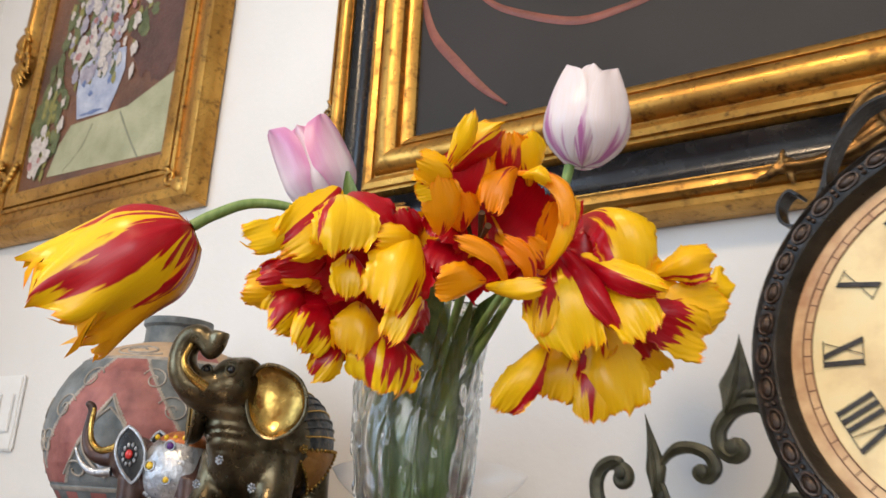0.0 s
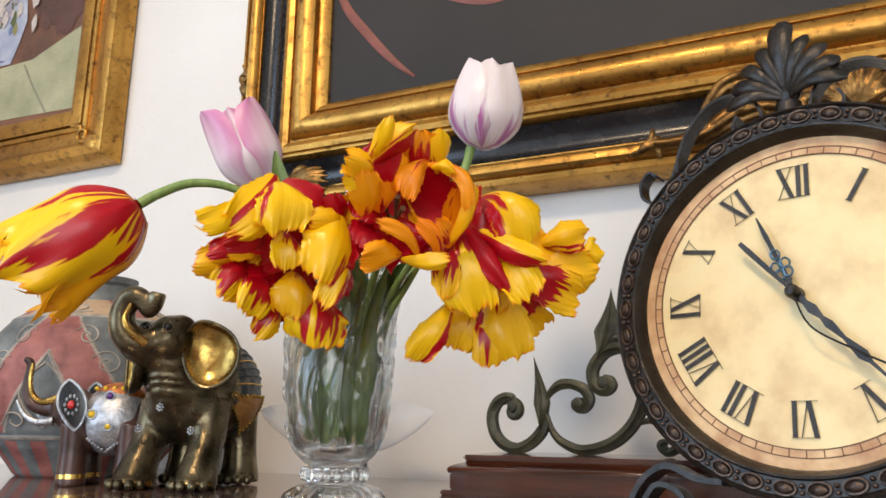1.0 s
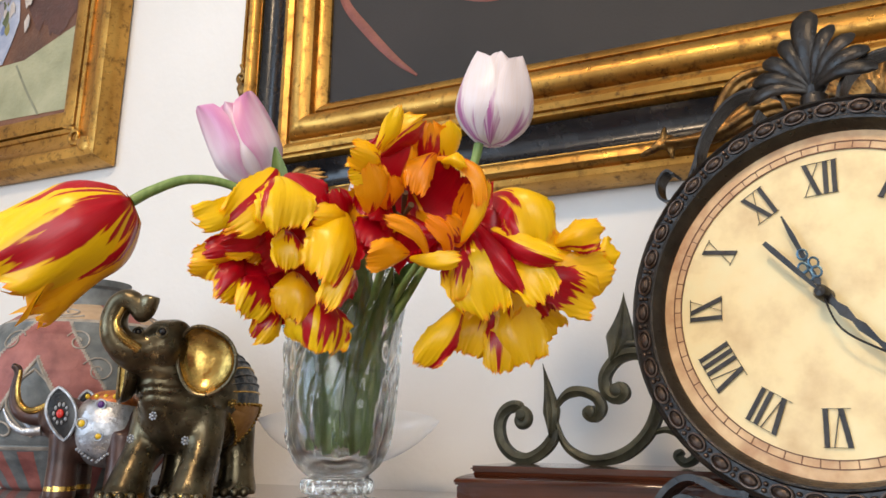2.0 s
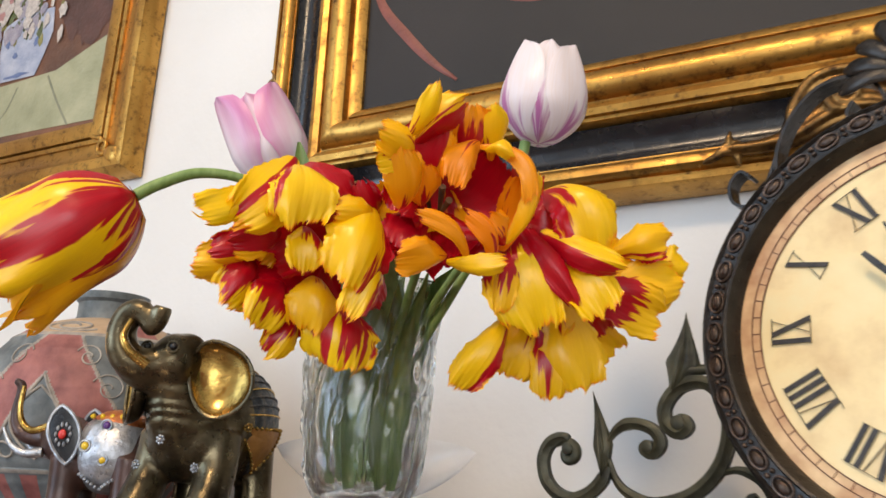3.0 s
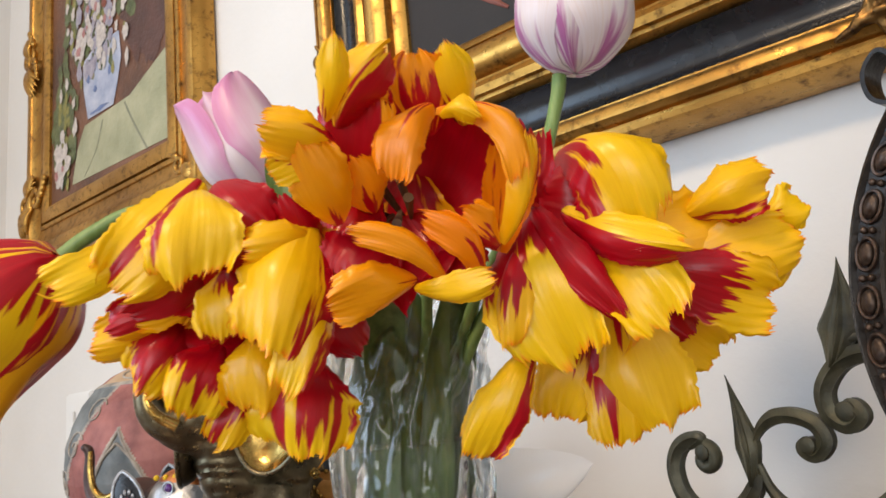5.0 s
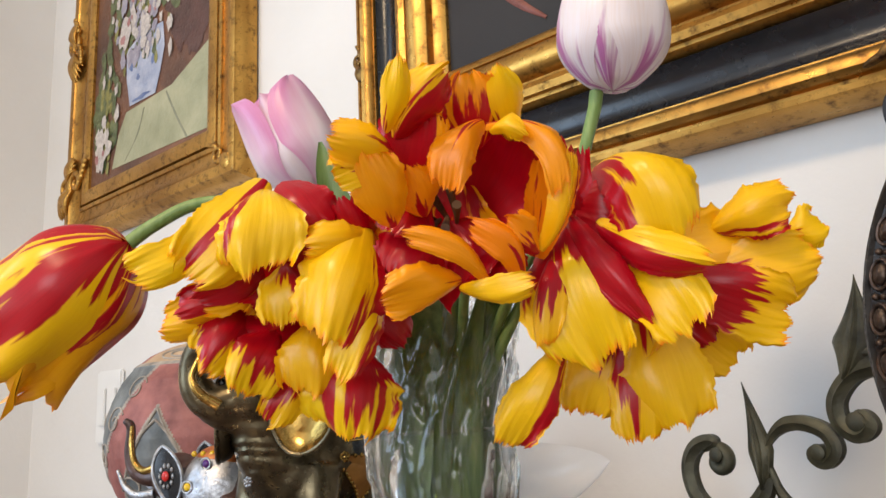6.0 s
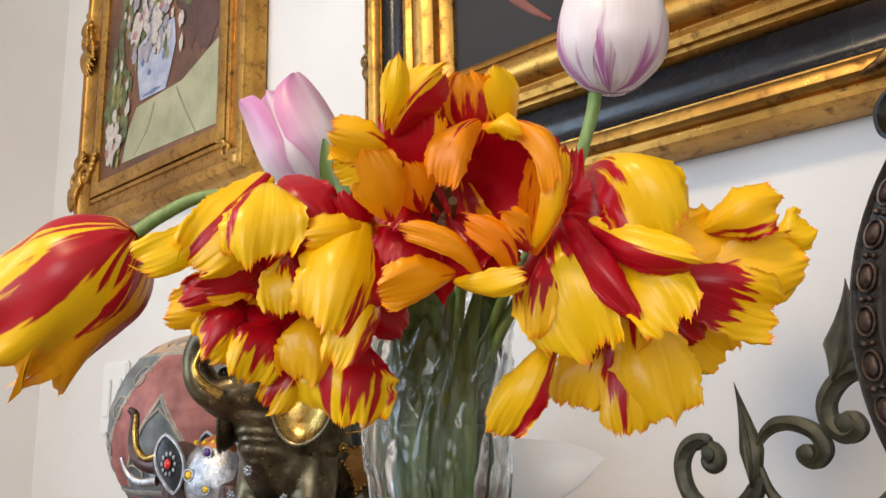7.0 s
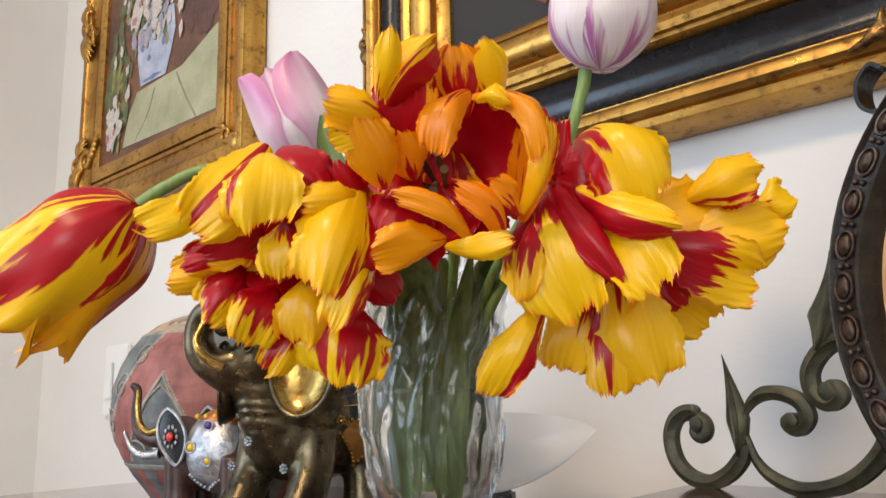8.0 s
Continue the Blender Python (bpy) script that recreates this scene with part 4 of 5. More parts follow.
bm = bmesh.new()
SEG = 432
zs = [0.186 * k / 168 for k in range(169)]
rows = [[bm.verts.new(((jar_radius(z) + (0.0009 if jar_zone(360 * (k + 0.5) / SEG, z) == 3 else 0)) * math.cos(2 * math.pi * k / SEG),
                       (jar_radius(z) + (0.0009 if jar_zone(360 * (k + 0.5) / SEG, z) == 3 else 0)) * math.sin(2 * math.pi * k / SEG), z)) for k in range(SEG)] for z in zs]
for i in range(168):
    for k in range(SEG):
        f = bm.faces.new((rows[i][k], rows[i][(k + 1) % SEG], rows[i + 1][(k + 1) % SEG], rows[i + 1][k]))
        f.material_index = jar_zone(360 * (k + 0.5) / SEG, (zs[i] + zs[i + 1]) / 2)
bm.faces.new(rows[0][::-1])
part("body", bm, [JAR_GREY, JAR_RED, JAR_TAN, JAR_LINE], jar, "rose, slate and tan clay body")
part("neck", lathe(bmesh.new(), [(0.036, 0.184), (0.033, 0.190), (0.033, 0.204), (0.036, 0.207), (0.036, 0.214), (0.030, 0.214), (0.029, 0.19)], 48, close=False), JAR_GREY, jar, "dark slate neck")


def on_jar(a, z, lift=0.0006):
    r = jar_radius(z) + lift
    return (r * math.cos(radians(a)), r * math.sin(radians(a)), z)


def jar_line(pts, r=0.0008, mt=None):
    part("incised_line", tube(bmesh.new(), [on_jar(a, z) for a, z in pts], r, 6), mt or JAR_LINE, jar)


for k in range(4):
    c = 90 * k
    for s in (-1, 1):
        for a0, z0, rr in ((12, 0.140, 6), (23, 0.112, 7), (34, 0.080, 7)):
            jar_line([(c + s * (a0 + 6 + (1 + rr * f) * math.cos(9 * f)), z0 + (1 + rr * f) * 0.0017 * math.sin(9 * f)) for f in [i / 22 for i in range(23)]])
        jar_line([(c + s * (26 - 26 * f ** 0.8), 0.052 + 0.070 * f) for f in [i / 12 for i in range(13)]], 0.0012)
        jar_line([(c + s * 12 * math.sin(math.pi * f), 0.050 + 0.062 * f) for f in [i / 12 for i in range(13)]], 0.0011)
        jar_line([(c + s * (16 + 7 * math.cos(6.5 * f) * (1 - 0.6 * f)), 0.056 + 0.009 * math.sin(6.5 * f) * (1 - 0.6 * f)) for f in [i / 16 for i in range(17)]], 0.0010)
    jar_line([(c + (5 + 16 * f) * math.cos(12 * f), 0.1715 + 0.0065 * (0.3 + 0.7 * f) * math.sin(12 * f)) for f in [i / 28 for i in range(29)]], 0.0011)

# ---- elephants: each one cast figure ----


def mark(bm, test, index):
    for f in bm.faces:
        if f.material_index == 0 and test(f.calc_center_median()):
            f.material_index = index


def flower_stud(bm, p, r, mat):
    blob(bm, p, (r * 0.5, r * 0.5, r * 0.5), seg=8, rings=6, mat=mat)
    for k in range(7):
        a = 2 * math.pi * k / 7
        blob(bm, (p[0] + r * math.cos(a), p[1] + 0.0003, p[2] + r * math.sin(a)), (r * 0.4, r * 0.4, r * 0.4), seg=6, rings=5, mat=mat)


bm = bmesh.new()
blob(bm, (0.002, 0.076, 0.082), (0.043, 0.058, 0.048), seg=24, rings=16)
blob(bm, (0.0, 0.045, 0.072), (0.037, 0.034, 0.036), seg=20, rings=14)
for lx, ly, foot in ((-0.027, 0.014, 1), (0.028, 0.018, 1), (-0.026, 0.092, 0), (0.028, 0.098, 0)):
    tube(bm, spline([(lx * 0.8, ly + 0.026 * foot, 0.072), (lx * 0.95, ly + 0.020 * foot, 0.046), (lx, ly + 0.008 * foot, 0.022), (lx, ly, 0.002)], 6),
         lambda f: 0.0195 - 0.006 * math.sin(min(1, f * 1.15) * 2.4) + 0.003 * f, 18)
    blob(bm, (lx, ly - 0.003, 0.007), (0.0165, 0.018, 0.007), seg=16, rings=8)
tube(bm, spline([(0, 0.040, 0.072), (-0.002, 0.024, 0.092), (-0.002, 0.012, 0.115)], 8), lambda f: 0.030 - 0.008 * f, 20)
blob(bm, (0.003, 0.004, 0.126), (0.019, 0.021, 0.021), seg=20, rings=14)
blob(bm, (0.007, 0.010, 0.136), (0.015, 0.015, 0.012), seg=16, rings=12)
blob(bm, (-0.013, -0.008, 0.116), (0.014, 0.015, 0.012), seg=16, rings=10)
trunk = spline([(-0.006, -0.006, 0.122), (-0.017, -0.016, 0.121), (-0.025, -0.022, 0.130), (-0.027, -0.024, 0.144), (-0.022, -0.025, 0.156), (-0.013, -0.025, 0.159), (-0.006, -0.024, 0.153), (-0.002, -0.024, 0.147), (0.003, -0.024, 0.151), (0.006, -0.024, 0.162)], 8)
tube(bm, trunk, lambda f: 0.0142 - 0.0090 * f ** 0.9 + 0.0016 * max(0, f - 0.85) / 0.15, 16)
tube(bm, spline([(-0.004, 0.0, 0.109), (-0.018, -0.010, 0.111), (-0.030, -0.016, 0.121), (-0.034, -0.018, 0.134)], 6), lambda f: 0.010 - 0.006 * f, 12)
tube(bm, spline([(0.0, 0.125, 0.090), (0.004, 0.138, 0.07), (0.004, 0.140, 0.045)], 6), 0.004, 8)
bm = fused(bm, 0.0022, 5)
for v in bm.verts:      # folds of skin at the throat
    c = v.co
    if c.y < 0.03 and 0.074 < c.z < 0.106:
        v.co.y += 0.0008 * math.sin(c.z * 700 + 90 * abs(c.x) + 2 * math.sin(c.z * 210))
mark(bm, lambda c: c.z < 0.0075 and c.y < 0.015, 1)
mark(bm, lambda c: c.x < -0.032 and c.y < -0.012 and 0.120 < c.z < 0.142, 1)
for lx, ly in ((-0.027, 0.014), (0.028, 0.018), (-0.026, 0.092), (0.028, 0.098)):
    for k in range(5):
        a = radians(-150 + 30 * k)
        blob(bm, (lx + 0.017 * math.cos(a), ly - 0.003 + 0.018 * math.sin(a), 0.0048), (0.0042, 0.0042, 0.0046), seg=10, rings=8, mat=0)
# trunk's gilt inner edge and tusks
for dy, pts in ((0, [(-0.015, -0.031, 0.151), (-0.015, -0.037, 0.138), (-0.008, -0.036, 0.127), (0.000, -0.027, 0.119)]),):
    tube(bm, spline(pts, 6), lambda f: 0.0022 + 0.0018 * f, 10, mat=1)
# ears: hollow brass discs with a rolled edge
for ex, ez, sx, turn in ((0.039, 0.113, 1, 12), (-0.034, 0.107, -1, -48)):
    m = pose(ex, 0.010, ez, 0, -8 * sx, turn)
    rows = []
    for i in range(9):
        f = i / 8
        row = []
        for k in range(32):
            a = 2 * math.pi * k / 32
            rr = f * (1 + 0.07 * math.cos(2 * a + 0.6) + 0.05 * math.cos(3 * a))
            row.append(bm.verts.new(m @ Vector((0.0225 * rr * math.cos(a), 0.0085 * (1 - f ** 2.5) - (0.003 if i == 8 else 0), 0.0298 * rr * math.sin(a)))) if i else None)
        rows.append(row)
    mid = bm.verts.new(m @ Vector((0, 0.0085, 0)))
    for k in range(32):
        f = bm.faces.new((mid, rows[1][k], rows[1][(k + 1) % 32]))
        f.material_index = 1
    grid_faces(bm, rows[1:], closed_u=True, mat=1)
    back = [[bm.verts.new(v.co + m.to_3x3() @ Vector((0, 0.0035, 0))) for v in row] for row in rows[3:]]
    grid_faces(bm, back, closed_u=True, mat=0)
    grid_faces(bm, [rows[-1], back[-1]], closed_u=True, mat=0)
    tube(bm, [v.co.copy() for v in rows[-1]] + [rows[-1][0].co.copy(), rows[-1][1].co.copy()], 0.0016, 8, mat=0)
for sx in (0.008, -0.014):
    blob(bm, (sx + 0.004, -0.0150, 0.134), (0.0032, 0.0026, 0.0032), seg=10, rings=8, mat=4)
    tube(bm, [(sx + 0.004 + 0.0048 * math.cos(a), -0.0153, 0.134 + 0.0040 * math.sin(a)) for a in [k * math.pi / 8 for k in range(18)]], 0.0009, 6)
# saddle cloth with beaded amber flap
blob(bm, (0.002, 0.082, 0.0845), (0.0462, 0.046, 0.0495), seg=40, rings=24, mat=2)
for s in (-1, 1):
    tri_pts = [(0.046, 0.080), (0.100, 0.080), (0.074, 0.046)]
    inner = []
    for (y0, z0), (y1, z1) in zip(tri_pts, tri_pts[1:] + tri_pts[:1]):
        for k in range(11):
            y, z = y0 + (y1 - y0) * k / 11, z0 + (z1 - z0) * k / 11
            x = s * (0.0475 * math.sqrt(max(0.05, 1 - ((y - 0.082) / 0.048) ** 2 - ((z - 0.0845) / 0.056) ** 2))) + 0.002
            inner.append(bm.verts.new((x + s * 0.0006, y, z)))
            blob(bm, (x + s * 0.0010, y, z), (0.0017, 0.0017, 0.0017), seg=6, rings=5, mat=1)
    heart = bm.verts.new((s * 0.0488 + 0.002, 0.074, 0.070))
    for k in range(33):
        bm.faces.new((heart, inner[k], inner[(k + 1) % 33])).material_index = 3
    for k in range(9):
        a0 = radians(8 + 9 * k)
        tube(bm, [(0.002 + s * 0.0468 * math.cos(a0) * w, 0.082 + 0.0466 * q, 0.0845 + 0.0501 * math.sin(a0) * w) for q, w in [(-0.7 + 1.4 * i / 10, math.sqrt(1 - (-0.7 + 1.4 * i / 10) ** 2)) for i in range(11)]], 0.0008, 6, mat=1 if k % 3 == 0 else 2)
    flower_stud(bm, (s * 0.0440, 0.050, 0.080), 0.003, 1)
for k in range(26):
    a = radians(10 + 160 * k / 25)
    for yy in (0.046, 0.118):
        rr = math.sqrt(max(0, 1 - ((yy - 0.082) / 0.046) ** 2))
        blob(bm, (0.002 + 0.0470 * rr * math.cos(a), yy, 0.0845 + 0.0503 * rr * math.sin(a)), (0.0016, 0.0016, 0.0016), seg=6, rings=5, mat=1)
for p in ((-0.0205, 0.0115, 0.050), (0.028, 0.0125, 0.049), (0.003, 0.0035, 0.068)):
    flower_stud(bm, (p[0], p[1] - 0.007, p[2]), 0.0027, 5)
single("elephant_figurine", bm, [BRONZE, BRASS, CLOTH, AMBER, EBONY, SILVER], "dark bronze elephant figurine with raised trunk and brass ears", "figurine", m=pose(-0.440, 0.466, TABLE_Z, 0, 0, 12))

bm = bmesh.new()
blob(bm, (0, 0.006, 0.056), (0.027, 0.040, 0.030), seg=20, rings=14)
blob(bm, (0, -0.032, 0.066), (0.019, 0.020, 0.020), seg=16, rings=12)
for lx, ly in ((-0.014, -0.022), (0.014, -0.022), (-0.014, 0.028), (0.014, 0.028)):
    tube(bm, [(lx, ly, 0.055), (lx, ly, 0.03), (lx, ly, 0.0)], lambda f: 0.0135 - 0.0015 * math.sin(3 * f), 16)
tube(bm, spline([(0, -0.044, 0.068), (0, -0.060, 0.067), (0, -0.073, 0.072), (0, -0.079, 0.086), (0.002, -0.077, 0.108), (0.004, -0.083, 0.112)], 7), lambda f: 0.0090 - 0.0062 * f ** 0.7, 14)
bm = fused(bm, 0.0019, 4)
tube(bm, spline([(0.004, -0.046, 0.077), (0.005, -0.060, 0.0725), (0.004, -0.0705, 0.079), (0.004, -0.0745, 0.092), (0.005, -0.0735, 0.108)], 6), lambda f: 0.0036 - 0.0020 * f, 10, mat=1)
mark(bm, lambda c: 0.007 < c.z < 0.0105 and c.y < 0.06, 1)
for s in (-1, 1):
    tube(bm, spline([(s * 0.010, -0.046, 0.056), (s * 0.013, -0.060, 0.055), (s * 0.013, -0.072, 0.062), (s * 0.012, -0.080, 0.074)], 6), lambda f: 0.0042 - 0.0030 * f, 10, mat=2)
    blob(bm, (0, 0.008, 0.0575), (0.0298, 0.032, 0.0325), seg=36, rings=24, mat=2) if s > 0 else None
    m = pose(s * 0.0235, -0.020, 0.070, 0, 0, 0)
    out = [(-0.015 * math.cos(a) * (1 + 0.1 * math.sin(a)), 0.022 * math.sin(a) * (1 - 0.25 * abs(math.cos(a)) )) for a in [2 * math.pi * k / 28 for k in range(28)]]
    mid = bm.verts.new((s * 0.0285, -0.022, 0.070))
    vs = [bm.verts.new((s * 0.0265, -0.022 + 0.85 * y - 0.22 * z, 0.070 + z)) for y, z in out]
    for k in range(28):
        f = bm.faces.new((mid, vs[k], vs[(k + 1) % 28]))
        f.material_index = 5
    pts = [v.co.copy() for v in vs]
    tube(bm, pts + pts[:2], 0.0014, 6, mat=2)
    blob(bm, (s * 0.0292, -0.022, 0.070), (0.0016, 0.0032, 0.0038), seg=10, rings=8, mat=4)
    for k in range(10):
        a = 2 * math.pi * k / 10
        blob(bm, (s * 0.0282, -0.022 + 0.0058 * math.cos(a), 0.070 + 0.0078 * math.sin(a)), (0.0012, 0.0012, 0.0020), seg=6, rings=5, mat=2)
    for y, z, g in ((-0.003, 0.062, 6), (0.012, 0.052, 6), (0.010, 0.078, 7)):
        blob(bm, (s * (0.0295 - 0.25 * abs(z - 0.058)), y, z), (0.0018, 0.0030, 0.0030), seg=10, rings=8, mat=g)
        ringp = [(s * (0.0300 - 0.25 * abs(z - 0.058)), y + 0.0042 * math.cos(a), z + 0.0042 * math.sin(a)) for a in [k * math.pi / 8 for k in range(18)]]
        tube(bm, ringp, 0.0008, 6, mat=2)
    for k in range(19):
        f = k / 18
        y, z = -0.016 + 0.050 * f, 0.046 - 0.016 * (1 - abs(2 * f - 1))
        xx = 0.0295 * math.sqrt(max(0.02, 1 - ((y - 0.010) / 0.031) ** 2 - ((z - 0.0585) / 0.036) ** 2)) + 0.002
        blob(bm, (s * xx, y, z), (0.0015, 0.0015, 0.0015), seg=6, rings=5, mat=2)
blob(bm, (0, 0.010, 0.078), (0.021, 0.024, 0.0135), seg=24, rings=12, mat=3)
for k in range(5):
    blob(bm, (0.0165, -0.006 + 0.008 * k, 0.085), (0.0022, 0.0022, 0.0022), seg=8, rings=6, mat=6)
single("small_elephant_figurine", bm, [BROWN_RESIN, BRASS, SILVER, COPPER, RED_GEM, EBONY, YELLOW_GEM, VIOLET_GEM], "small brown elephant figurine in jewelled silver blanket", "figurine", m=pose(-0.525, 0.492, TABLE_Z, 0, 0, -66))

# ---- crystal vase ----
VASE = (-0.268, 0.474)
vase = thing("crystal_vase", "cut crystal vase half full of water", "vase", pose(*VASE, TABLE_Z))
OUTER = [(0.003, 0.0075), (0.014, 0.0068), (0.024, 0.0030), (0.029, 0.0), (0.0355, 0.001), (0.0360, 0.0035), (0.0335, 0.0070), (0.0265, 0.0110), (0.0195, 0.014), (0.019, 0.024), (0.0235, 0.0275), (0.030, 0.034),
         (0.0345, 0.044), (0.0375, 0.057), (0.0395, 0.075), (0.0405, 0.095), (0.0415, 0.115), (0.0428, 0.135), (0.0450, 0.153), (0.0475, 0.166), (0.0485, 0.171)]
INNER = [(0.0455, 0.1705), (0.0428, 0.164), (0.0405, 0.152), (0.0385, 0.134), (0.0375, 0.115), (0.0365, 0.095), (0.0355, 0.075), (0.0330, 0.058), (0.0280, 0.044), (0.018, 0.0365), (0.004, 0.034)]


def dense(profile, per):
    return [(p.x, p.z) for p in spline([(r, 0, z) for r, z in profile], per)]


def cut(a, z, r):
    """Swirling ridges and leaf-shaped cuts in the outer wall."""
    if z < 0.03:
        return r * (1 + 0.07 * abs(math.cos(9 * a))) if z < 0.012 else r
    g = min(1, (z - 0.03) / 0.02)
    swirl = math.sin(7 * a + 3.0 * math.sin(z * 24))
    ridge = 0.0022 * abs(swirl) ** 16
    cell = (9 * a / (2 * math.pi) + 0.5 * math.floor(z / 0.026)) % 1.0 - 0.5
    lens = (z % 0.026) / 0.026 - 0.5
    d = (cell * 2.6 + 0.8 * lens) ** 2 * 3 + (lens * 2.2) ** 2
    return r + g * (ridge - 0.0020 * max(0, 1 - d) ** 0.5)


bm = bmesh.new()
rows = []
SEGV = 168
for prof, w in ((dense(OUTER, 6), True), (dense(INNER, 3), False)):
    for r, z in prof:
        rows.append([bm.verts.new(((cut(2 * math.pi * k / SEGV, z, r) if w else r) * math.cos(2 * math.pi * k / SEGV),
                                   (cut(2 * math.pi * k / SEGV, z, r) if w else r) * math.sin(2 * math.pi * k / SEGV), z)) for k in range(SEGV)])
grid_faces(bm, rows, closed_u=True)
bm.faces.new(rows[0][::-1])
bm.faces.new(rows[-1])
part("glass_body", bm, CRYSTAL, vase, "clear cut crystal body")
bead0 = part("knop_bead", blob(bmesh.new(), (0, 0, 0), (0.0033, 0.0030, 0.0052), seg=12, rings=10), CRYSTAL, vase)
for k in range(20):
    ob = bead0 if k == 0 else bead0.copy()
    if k:
        scene.collection.objects.link(ob)
        ob.parent = vase
    a = 2 * math.pi * k / 20
    ob.matrix_basis = pose(0.0232 * math.cos(a), 0.0232 * math.sin(a), 0.0195, 0, 0, math.degrees(a))
part("water", lathe(bmesh.new(), dense([(0.004, 0.0345), (0.0176, 0.037), (0.0276, 0.0445), (0.0326, 0.0585), (0.0351, 0.075), (0.0361, 0.095), (0.0362, 0.0985)], 4), 64), WATER, vase, "clear water")
part("waterline", tube(bmesh.new(), [(0.0358 * math.cos(k * math.pi / 32), 0.0358 * math.sin(k * math.pi / 32), 0.0992) for k in range(66)], 0.0010, 8), CRYSTAL, vase, "rim of water clinging to the glass")

# ---- tulips ----


def petal_mesh(base, tip, width, bulge, lat, tilt, red, warm, cup, front, seed, fringe=1.0, blunt=3.6, nu=88, nv=34, ruff=1.25, flame=(0.5, 0.55, 0.55)):
    """A ruffled, torn-edged petal. All lengths in millimetres; bulge pushes its middle towards `front`, cup bends the sides back."""
    r = random.Random(seed)
    B, T = Vector(base) / 1000, Vector(tip) / 1000
    ax = (T - B).normalized()
    n = (front - ax * front.dot(ax)).normalized()
    n = Matrix.Rotation(radians(tilt), 3, ax) @ n
    side = ax.cross(n)
    side0 = ax.cross((front - ax * front.dot(ax)).normalized())
    mid = (B + T) / 2 + n * (2 * bulge / 1000) + side0 * (2 * lat / 1000)
    hw = width / 2000
    ph = [r.uniform(0, 6.28) for _ in range(6)]
    off = Vector((r.uniform(0, 50), r.uniform(0, 50), r.uniform(0, 50)))
    bm = bmesh.new()
    uv, tone, flames, reach = [bm.loops.layers.uv.new(k) for k in ("UVMap", "tone", "flame", "reach")]
    rows = []
    coords = {}
    for i in range(nv + 1):
        v = i / nv
        row = []
        for j in range(nu + 1):
            u = -1 + 2 * j / nu
            # torn rim: the outline is cut back unevenly
            tear = fringe * (0.075 * noise.noise(Vector((u * 3.2, 0, 0)) + off) + 0.034 * noise.noise(Vector((u * 21, 3, 0)) + off) + 0.026 * noise.noise(Vector((u * 38, 5, 0)) + off) - 0.026 * abs(math.sin(u * 40 + 3 * ph[4] + 4 * noise.noise(Vector((u * 5, 8, 0)) + off))))
            ve = v * (1 - 0.05 * u * u + tear * v)
            grow = 0.30 + 0.70 * min(1, ve / 0.52) ** 0.8
            end = 1.0 if ve < 0.62 else max(0.0, 1 - ((ve - 0.62) / 0.42) ** blunt) ** (1 / blunt)
            jag = 1 + fringe * (0.09 * noise.noise(Vector((0, ve * 8, u)) + off) + 0.08 * noise.noise(Vector((0, ve * 26, u)) + off)) * abs(u) ** 3
            w = hw * grow * end * jag
            p = (1 - ve) ** 2 * B + 2 * ve * (1 - ve) * mid + ve * ve * T
            tan = (2 * (1 - ve) * (mid - B) + 2 * ve * (T - mid)).normalized()
            nn = side.cross(tan).normalized()
            edge = abs(u) ** 5 * ve + ve ** 9 * 0.9
            wave = ruff * hw * (0.15 * math.sin(3.2 * u + 3 * ve + ph[0]) * ve + 0.07 * math.sin(9 * u + 5 * ve + ph[1]) * edge + 0.12 * math.sin(11 * ve + ph[2]) * edge * u + 0.025 * math.sin(25 * u + 9 * ve + ph[5]) * edge)
            rib = -0.02 * hw * math.exp(-(u / 0.12) ** 2) * (1 - ve)
            fold = 0.007 * hw * noise.noise(Vector((u * 9, ve * 1.2, 2)) + off) + 0.005 * hw * noise.noise(Vector((u * 22, ve * 1.5, 7)) + off) * ve
            q = p + side * (u * w) + nn * (-cup / 1000 * u * u * (0.5 + 0.5 * math.sin(math.pi * min(1, ve * 1.1))) + wave + rib + fold)
            vert = bm.verts.new(q)
            coords[vert] = (0.5 + u / 2, v)
            row.append(vert)
        rows.append(row)
    for f in grid_faces(bm, rows):
        for lp in f.loops:
            lp[uv].uv = coords[lp.vert]
            lp[tone].uv = (red, warm)
            lp[flames].uv, lp[reach].uv = flame[:2], (flame[2], 0)
    return bm


